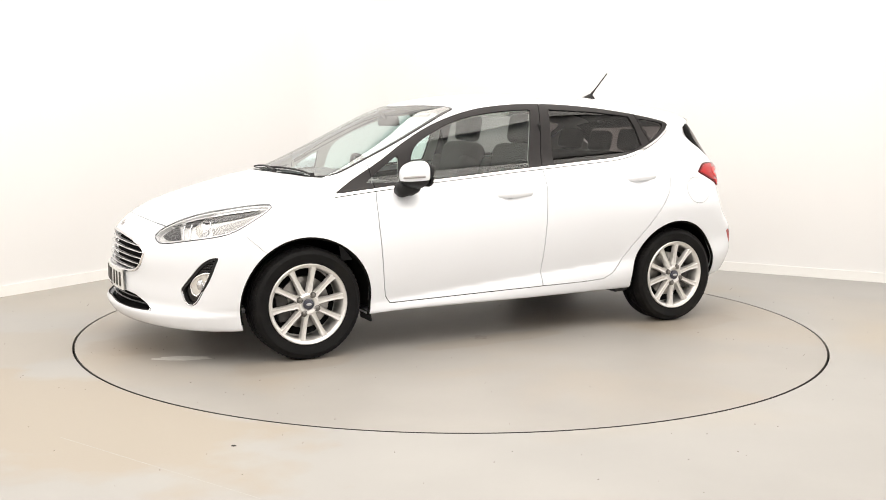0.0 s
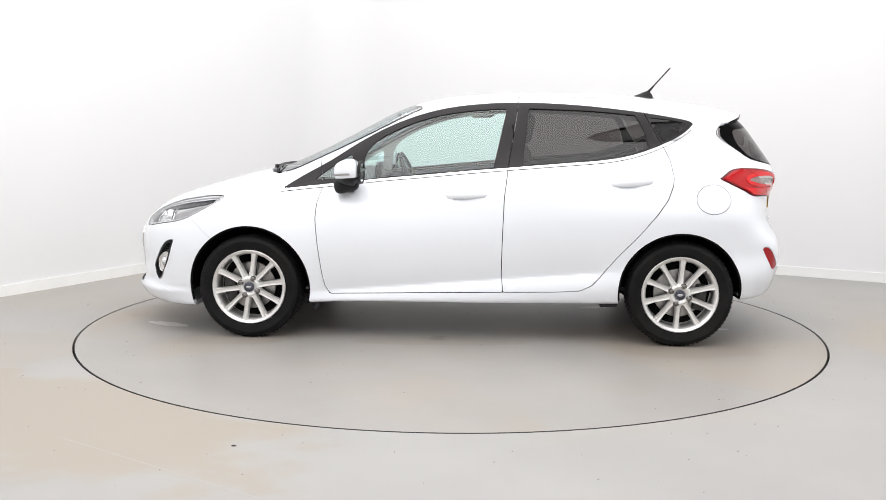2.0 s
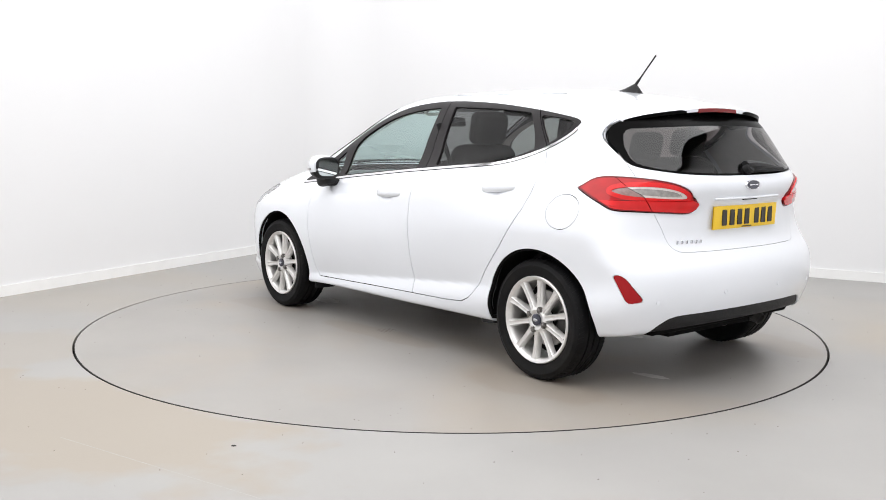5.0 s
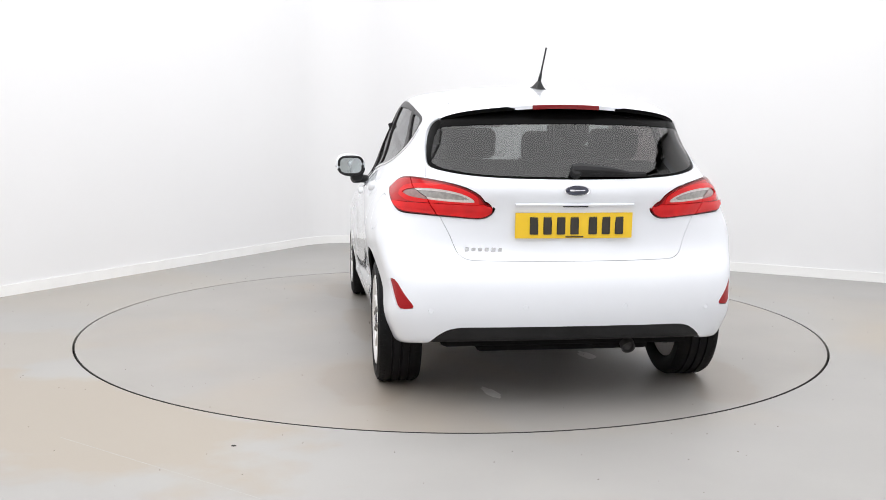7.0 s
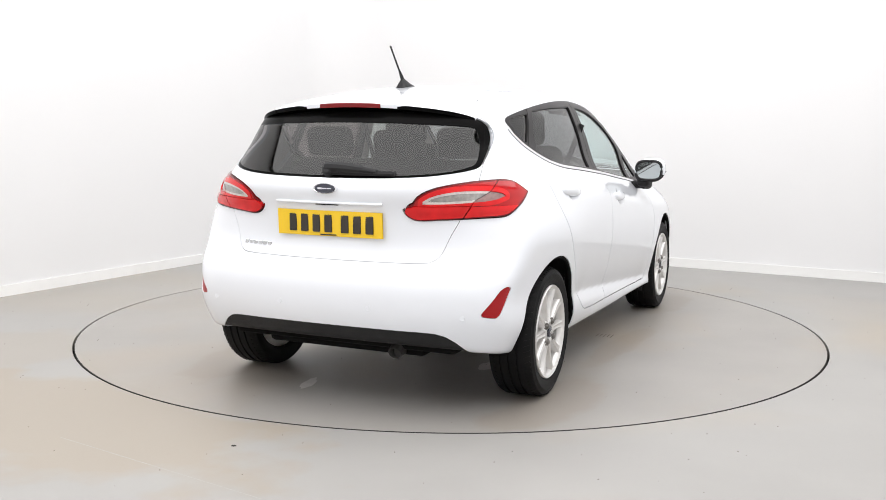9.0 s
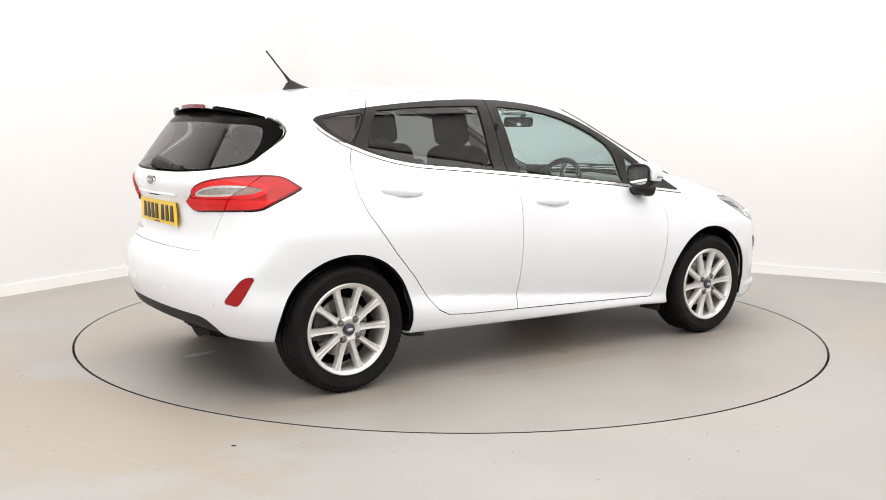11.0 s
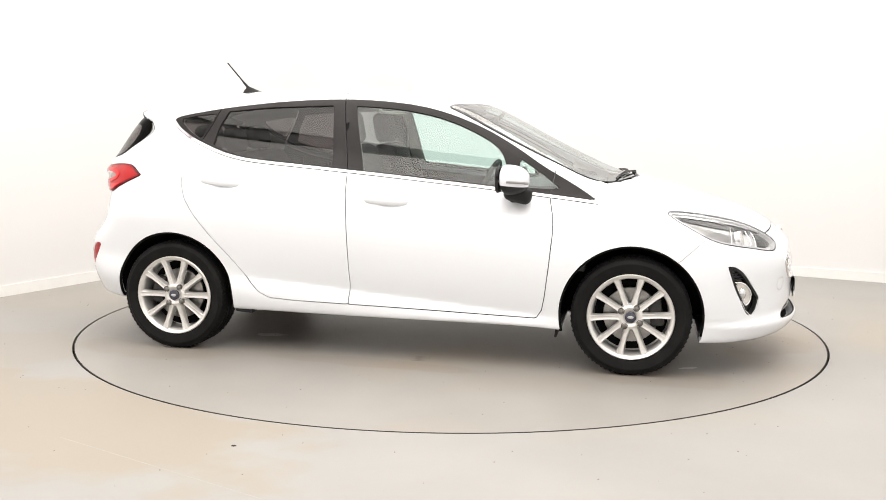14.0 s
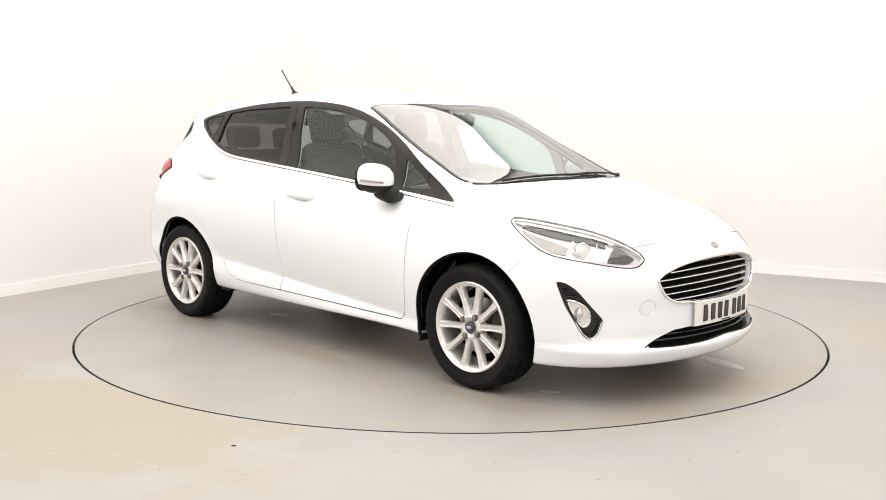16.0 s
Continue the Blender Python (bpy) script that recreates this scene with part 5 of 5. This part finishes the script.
# --- wheels ---
def wheel(x, y, side, turn):
    """An alloy wheel with its tyre; its outer face looks along the car's side."""
    base = Matrix.Translation((x, y * side, 0.302)) @ (pose(0, 0, 0, -90, 0, 0) if side > 0 else pose(0, 0, 0, 90, 0, 0)) @ pose(0, 0, 0, 0, 0, turn)
    bm = bmesh.new()   # rim barrel; z points outwards, 0 at the hub face
    add_lathe(bm, [(0.150, -0.17), (0.200, -0.175), (0.212, -0.17), (0.206, -0.15), (0.196, -0.13), (0.190, -0.03), (0.196, -0.004), (0.203, 0.004), (0.214, 0.009), (0.2185, 0.004), (0.218, -0.02)], base, 72)
    rim = part("wheel", bm, ALLOY, car, "ten-spoke silver alloy wheel", smooth=True)
    bm = bmesh.new()
    add_lathe(bm, [(0.0005, -0.006), (0.030, -0.006), (0.036, 0.000), (0.050, 0.003), (0.062, -0.005), (0.068, -0.022), (0.066, -0.05)], base, 48)
    part("hub_face", bm, ALLOY, rim, "silver hub face", smooth=True)
    for k in range(10):
        bm = bmesh.new()
        m = base @ pose(0, 0, 0, 0, 0, 36 * k)
        rows = []
        for r, w, h, d in ((0.050, 0.0150, 0.000, 0.040), (0.075, 0.0135, -0.003, 0.038), (0.11, 0.0125, -0.004, 0.034), (0.15, 0.0130, -0.003, 0.030), (0.180, 0.0150, 0.000, 0.028), (0.200, 0.0180, 0.003, 0.026)):
            rows.append([bm.verts.new(m @ Vector(p)) for p in ((r, -w * 1.25, h - d), (r, -w, h - 0.005), (r, -w * 0.72, h), (r, -w * 0.25, h - 0.003), (r, w * 0.25, h - 0.003), (r, w * 0.72, h), (r, w, h - 0.005), (r, w * 1.25, h - d))])
        for a, b in zip(rows, rows[1:]):
            for j in range(7):
                bm.faces.new((a[j], b[j], b[j + 1], a[j + 1]))
        bmesh.ops.recalc_face_normals(bm, faces=bm.faces[:])
        part("spoke", bm, ALLOY, rim, smooth=True)
    for k in range(4):
        bm = bmesh.new()
        m = base @ pose(0, 0, 0, 0, 0, 90 * k + 45 + 9) @ pose(0.054, 0, 0)
        add_lathe(bm, [(0.0005, 0.012), (0.007, 0.0115), (0.0115, 0.008), (0.0125, 0.001), (0.0165, 0.0035), (0.0175, -0.008)], m, 16)
        part("wheel_nut", bm, NUT_STEEL, rim, "steel wheel nut", smooth=True)
    bm = bmesh.new()
    add_lathe(bm, [(0.0005, 0.0075), (0.023, 0.007), (0.028, 0.004), (0.029, -0.006)], base, 32)
    part("centre_cap", bm, BADGE_BLUE, rim, "dark blue centre cap", smooth=True)
    bm = bmesh.new()
    add_lathe(bm, [(0.0005, 0.0090), (0.55, 0.0087), (1.0, 0.0080)], base @ pose(0, 0, 0, 0, 0, -turn) @ Matrix.Diagonal((0.016, 0.0075, 1, 1)), 24)
    part("cap_mark", bm, SATIN, rim, "plain oval mark", smooth=True)
    bm = bmesh.new()   # tyre with grooved tread
    add_lathe(bm, [(0.214, -0.172), (0.228, -0.186), (0.262, -0.197), (0.285, -0.194), (0.296, -0.180), (0.300, -0.165), (0.3015, -0.142), (0.294, -0.140), (0.294, -0.133), (0.302, -0.131),
                   (0.302, -0.102), (0.294, -0.100), (0.294, -0.092), (0.302, -0.090), (0.302, -0.061), (0.294, -0.059), (0.294, -0.052), (0.3015, -0.050), (0.300, -0.022),
                   (0.296, -0.008), (0.288, 0.004), (0.272, 0.0095), (0.270, 0.0115), (0.262, 0.0115), (0.258, 0.0095), (0.238, 0.0085), (0.226, 0.003), (0.217, -0.002), (0.214, -0.008)], base, 96)
    tyre = part("tyre", bm, RUBBER, rim, "black road tyre with grooved tread", smooth=True)
    bm = bmesh.new()
    for k in range(72):
        for s in (0, 1):
            m = base @ pose(0, 0, 0, 0, 0, 5 * k + 2.5 * s) @ pose(0.2945, 0, -0.012 if s else -0.174, 0, -24 if s else 24, 0) @ pose(0, 0, 0, 18 if s else -18, 0, 0)
            add_box(bm, (0.008, 0.0075, 0.028), m)
    tagged(part("tread_block", bm, RUBBER, rim, "rows of shoulder tread blocks"), kind="stuff")
    bm = bmesh.new()
    add_lathe(bm, [(0.05, -0.075), (0.138, -0.075), (0.140, -0.077), (0.140, -0.095), (0.138, -0.097), (0.05, -0.097)], base, 48)
    part("brake_disc", bm, DISC_STEEL, rim, "grey steel brake disc", smooth=True)
    bm = bmesh.new()
    add_box(bm, (0.07, 0.15, 0.07), base @ pose(0, 0, 0, 0, 0, -turn + (10 if x > 0 else 170)) @ pose(0.125, 0, -0.085), 0.012)
    part("brake_caliper", bm, DARK_STEEL, rim, "dark brake caliper", smooth=True)
    bm = bmesh.new()
    add_lathe(bm, [(0.0005, -0.11), (0.185, -0.115), (0.185, -0.12), (0.0005, -0.125)], base, 40)
    part("wheel_back", bm, LINER, rim, "dark dust shield", smooth=True)


for x, y, side, turn in ((1.2465, 0.839, 1, 9), (1.2465, 0.839, -1, 4), (-1.2465, 0.818, 1, 14), (-1.2465, 0.818, -1, 0)):
    wheel(x, y, side, turn)

# --- wheel arch liners, lips, underbody ---
for x, r, arch_z in ((1.2465, 0.362, 0.300), (-1.2465, 0.352, 0.305)):
    for side in (1, -1):
        bm = bmesh.new()
        rows = []
        for y, rr in ((0.40, r + 0.005), (0.74, r + 0.012), (None, r + 0.001)):
            ring = []
            for a in np.linspace(-0.10, math.pi + 0.10, 48):
                px, pz = x + rr * math.cos(a), arch_z + rr * math.sin(a)
                ring.append(bm.verts.new((px, (side_y(px, pz) - 0.010 if y is None else y) * side, pz)))
            rows.append(ring)
        for a, b in zip(rows, rows[1:]):
            for k in range(47):
                bm.faces.new((a[k], a[k + 1], b[k + 1], b[k]))
        bm.faces.new([bm.verts.new(v.co) for v in rows[0]])
        part("arch_liner", bm, LINER, car, "black wheel arch liner", smooth=True)
        bm = bmesh.new()
        lip_pts = []
        for a in np.linspace(-0.25, math.pi + 0.25, 60):
            px, pz = x + (r - 0.003) * math.cos(a), arch_z + (r - 0.003) * math.sin(a)
            if pz > 0.2:
                lip_pts.append((px, (side_y(px, max(pz, 0.24)) - 0.012) * side, pz))
        add_tube(bm, lip_pts, 0.009, 6)
        part("arch_lip", bm, LINER, car, "black arch edge", smooth=True)
bm = bmesh.new()
add_box(bm, (1.72, 1.46, 0.05), pose(0, 0, 0.255), 0.02)
add_box(bm, (3.5, 0.80, 0.06), pose(0.02, 0, 0.27), 0.02)
part("underbody", bm, LINER, car, "dark underbody tray")
# pan widened wheel to wheel; its black stands in for shade under the bumper
bm = bmesh.new()
add_box(bm, (0.60, 1.14, 0.09), pose(-1.47, 0, 0.315), 0.03)
part("boot_floor_pan", bm, LINER, car, "dark boot floor pan, widened to stand in for under-car shade")
bm = bmesh.new()
add_tube(bm, [(-0.9, -0.30, 0.24), (-1.3, -0.33, 0.25), (-1.6, -0.30, 0.27), (-1.76, -0.29, 0.262)], 0.024, 14)
exhaust = part("exhaust", bm, DARK_STEEL, car, "dark steel exhaust pipe", smooth=True)
bm = bmesh.new()
add_lathe(bm, [(0.025, -0.05), (0.028, 0.0), (0.032, 0.001), (0.033, -0.05)], pose(-1.785, -0.285, 0.258, 0, -120, 0), 20)
part("tail_pipe", bm, DARK_STEEL, exhaust, "short steel tail pipe", smooth=True)
bm = bmesh.new()
add_box(bm, (0.34, 0.60, 0.09), pose(-1.52, 0.10, 0.400), 0.04)
part("silencer_box", bm, DARK_STEEL, exhaust, "dark silencer box", smooth=True)
bm = bmesh.new()
add_tube(bm, [(-1.2465, -0.66, 0.30), (-1.2465, 0, 0.27), (-1.2465, 0.66, 0.30)], 0.045, 12)
part("rear_axle_beam", bm, DARK_STEEL, car, "dark rear axle beam", smooth=True)
for side in (1, -1):
    for x, zt in ((0.872, 0.215), (-0.868, 0.245)):
        bm = bmesh.new()
        if x > 0:
            add_box(bm, (0.012, 0.15, 0.055), pose(x, 0.72 * side, zt - 0.020, 0, 8, 0), 0.004, 1)
        else:
            add_box(bm, (0.100, 0.12, 0.046), pose(x + 0.020, 0.725 * side, zt - 0.006, 0, 4, 0), 0.010, 2)
        part("air_deflector", bm, PLASTIC, car, "black rubber air deflector")
# parking sensors on the rear bumper
for y, z in ((0.62, 0.452), (0.22, 0.475), (-0.22, 0.475), (-0.62, 0.452)):
    bm = bmesh.new()
    add_lathe(bm, [(0.0005, 0.001), (0.009, 0.001), (0.0095, 0.0), (0.011, 0.0012), (0.0115, -0.002)], Matrix.Translation((tail_x(y, z, 0.0005), y, z)) @ pose(0, 0, 0, 0, -90, -18 * y), 20)
    part("parking_sensor", bm, PAINT, rear_bumper_ob, "small round white parking sensor", smooth=True)


# --- cabin ---
def soft_box(bm, size, m, bevel):
    add_box(bm, size, m, bevel, 4)


def front_seat(y):
    bm = bmesh.new()
    soft_box(bm, (0.50, 0.48, 0.16), pose(0.05, y, 0.52, 0, -8, 0), 0.06)
    for s in (-1, 1):
        soft_box(bm, (0.48, 0.09, 0.14), pose(0.04, y + 0.21 * s, 0.56, 0, -8, 0), 0.04)
    soft_box(bm, (0.16, 0.44, 0.62), pose(-0.245, y, 0.84, 0, -17, 0), 0.07)
    for s in (-1, 1):
        soft_box(bm, (0.15, 0.09, 0.50), pose(-0.19, y + 0.20 * s, 0.80, 0, -17, 0), 0.04)
    seat = part("front_seat", bm, SEAT_CLOTH, car, "dark cloth front seat", smooth=True)
    bm = bmesh.new()
    soft_box(bm, (0.10, 0.25, 0.19), pose(-0.355, y, 1.235, 0, -10, 0), 0.045)
    part("headrest", bm, SEAT_CLOTH, seat, "dark cloth headrest", smooth=True)
    for s in (-1, 1):
        bm = bmesh.new()
        add_tube(bm, [(-0.315, y + 0.055 * s, 1.08), (-0.345, y + 0.055 * s, 1.19)], 0.0065, 8)
        part("headrest_post", bm, CHROME, seat, "chrome headrest post", smooth=True)


front_seat(0.36), front_seat(-0.36)
bm = bmesh.new()
soft_box(bm, (0.48, 1.24, 0.18), pose(-0.80, 0, 0.52, 0, -6, 0), 0.06)
soft_box(bm, (0.16, 1.22, 0.58), pose(-1.10, 0, 0.80, 0, -20, 0), 0.06)
bench = part("rear_bench", bm, SEAT_CLOTH, car, "dark cloth rear bench", smooth=True)
for y in (-0.36, 0.0, 0.36):
    bm = bmesh.new()
    soft_box(bm, (0.09, 0.25 if y else 0.21, 0.15), pose(-1.225, y, 1.165 if y else 1.15, 0, -12, 0), 0.04)
    part("headrest", bm, SEAT_CLOTH, bench, "dark cloth headrest", smooth=True)
    for s in (-1, 1):
        bm = bmesh.new()
        add_tube(bm, [(-1.185, y + 0.05 * s, 1.03), (-1.215, y + 0.05 * s, 1.13)], 0.006, 8)
        part("headrest_post", bm, CHROME, bench, "chrome headrest post", smooth=True)
bm = bmesh.new()
add_box(bm, (0.44, 1.10, 0.02), pose(-1.46, 0, 0.985, 0, 3, 0), 0.006)
part("parcel_shelf", bm, CARPET, car, "black parcel shelf")
bm = bmesh.new()
add_box(bm, (2.3, 1.40, 0.02), pose(-0.35, 0, 0.31), 0.0)
part("cabin_floor", bm, CARPET, car, "black carpet floor")
bm = bmesh.new()
dash_rows = []
for y in np.linspace(-0.68, 0.68, 25):
    hump = 0.035 * math.exp(-((y + 0.36) / 0.17) ** 2)
    sect = [(1.06, 0.925), (0.90, 0.945), (0.72, 0.94 + hump), (0.635, 0.925 + hump), (0.60, 0.895 + 0.6 * hump), (0.625, 0.80), (0.66, 0.66), (0.74, 0.52), (1.0, 0.50)]
    dash_rows.append([bm.verts.new((x, y, z)) for x, z in sect])
for a, b in zip(dash_rows, dash_rows[1:]):
    for k in range(8):
        bm.faces.new((a[k], a[k + 1], b[k + 1], b[k]))
for e in (dash_rows[0], dash_rows[-1]):
    bm.faces.new(e)
bmesh.ops.recalc_face_normals(bm, faces=bm.faces[:])
dash = part("dashboard", bm, DASH, car, "soft grey dashboard", smooth=True)
bm = bmesh.new()
add_box(bm, (0.022, 0.22, 0.135), pose(0.60, 0.0, 0.945, 0, -12, 0), 0.008)
part("touch_screen", bm, GLOSS_BLACK, dash, "black upright touch screen", smooth=True)
for y in (-0.60, -0.14, 0.14, 0.60):
    bm = bmesh.new()
    add_box(bm, (0.02, 0.10, 0.05), pose(0.612, y, 0.845, 0, -5, 0), 0.006)
    part("air_vent", bm, PLASTIC, dash, "black air vent", smooth=True)
bm = bmesh.new()
wheel_pose = pose(0.42, -0.36, 0.885, 0, -66, 0)
add_tube(bm, [wheel_pose @ Vector((0.182 * math.cos(a), 0.182 * math.sin(a), 0)) for a in np.linspace(0, 2 * math.pi, 49)[:-1]], 0.0155, 10, closed=True)
steering = part("steering_wheel", bm, PLASTIC, car, "black leather steering wheel with silver spokes", smooth=True)
bm = bmesh.new()
add_lathe(bm, [(0.0005, 0.028), (0.055, 0.024), (0.072, 0.010), (0.076, -0.03), (0.05, -0.05)], wheel_pose, 28)
part("airbag_cover", bm, PLASTIC, steering, "black airbag cover", smooth=True)
for a in (0, 90, 270):
    bm = bmesh.new()
    add_box(bm, (0.12, 0.034, 0.018), wheel_pose @ pose(0, 0, 0, 0, 0, a) @ pose(0.118, 0, -0.006), 0.005)
    part("wheel_spoke", bm, SATIN, steering, "silver steering wheel spoke", smooth=True)
bm = bmesh.new()
add_tube(bm, [wheel_pose @ Vector((0, 0, -0.04)), Vector((0.72, -0.36, 0.76))], 0.04, 12)
part("column_shroud", bm, PLASTIC, steering, "black column shroud", smooth=True)
bm = bmesh.new()
add_box(bm, (0.035, 0.235, 0.062), pose(0.42, 0.0, 1.275, 0, 10, 6), 0.016, 3)
inner_mirror = part("interior_mirror", bm, PLASTIC, car, "black interior rear-view mirror", smooth=True)
bm = bmesh.new()
add_box(bm, (0.004, 0.215, 0.046), pose(0.4015, 0.0, 1.272, 0, 10, 6), 0.0)
part("mirror_glass", bm, MIRROR, inner_mirror, "mirror glass")
bm = bmesh.new()
add_tube(bm, [(0.43, 0, 1.285), (0.47, 0, 1.325)], 0.012, 10)
part("mirror_stalk", bm, PLASTIC, inner_mirror, "short black stalk", smooth=True)
for side in (1, -1):
    bm = bmesh.new()
    add_box(bm, (0.008, 0.03, 0.60), pose(-0.30, 0.575 * side, 0.98, -20 * side, 4, 0), 0.002, 1)
    part("seat_belt", bm, CARPET, car, "black seat belt")
    bm = bmesh.new()
    add_tube(bm, [(0.02, 0.545 * side, 1.325), (0.0, 0.525 * side, 1.315), (-0.12, 0.525 * side, 1.318), (-0.14, 0.545 * side, 1.33)], 0.009, 8)
    part("grab_handle", bm, HEADLINER, car, "pale grey grab handle", smooth=True)
bm = bmesh.new()
add_box(bm, (0.75, 0.16, 0.24), pose(0.30, 0, 0.50, 0, 6, 0), 0.04)
part("centre_console", bm, DASH, car, "dark centre console", smooth=True)


def motions():
    """The turntable turns evenly, the car standing on it."""
    table_rows, car_rows = [], []
    for k in range(33):
        t = 0.5 * k
        turn = pose(0, 0, 0, 0, 0, 207.456 - 15.632 * t)
        table_rows.append((t, turn))
        car_rows.append((t, turn @ pose(CAR_X, CAR_Y, 0)))
    walk(turntable, table_rows)
    walk(car, car_rows)


motions()
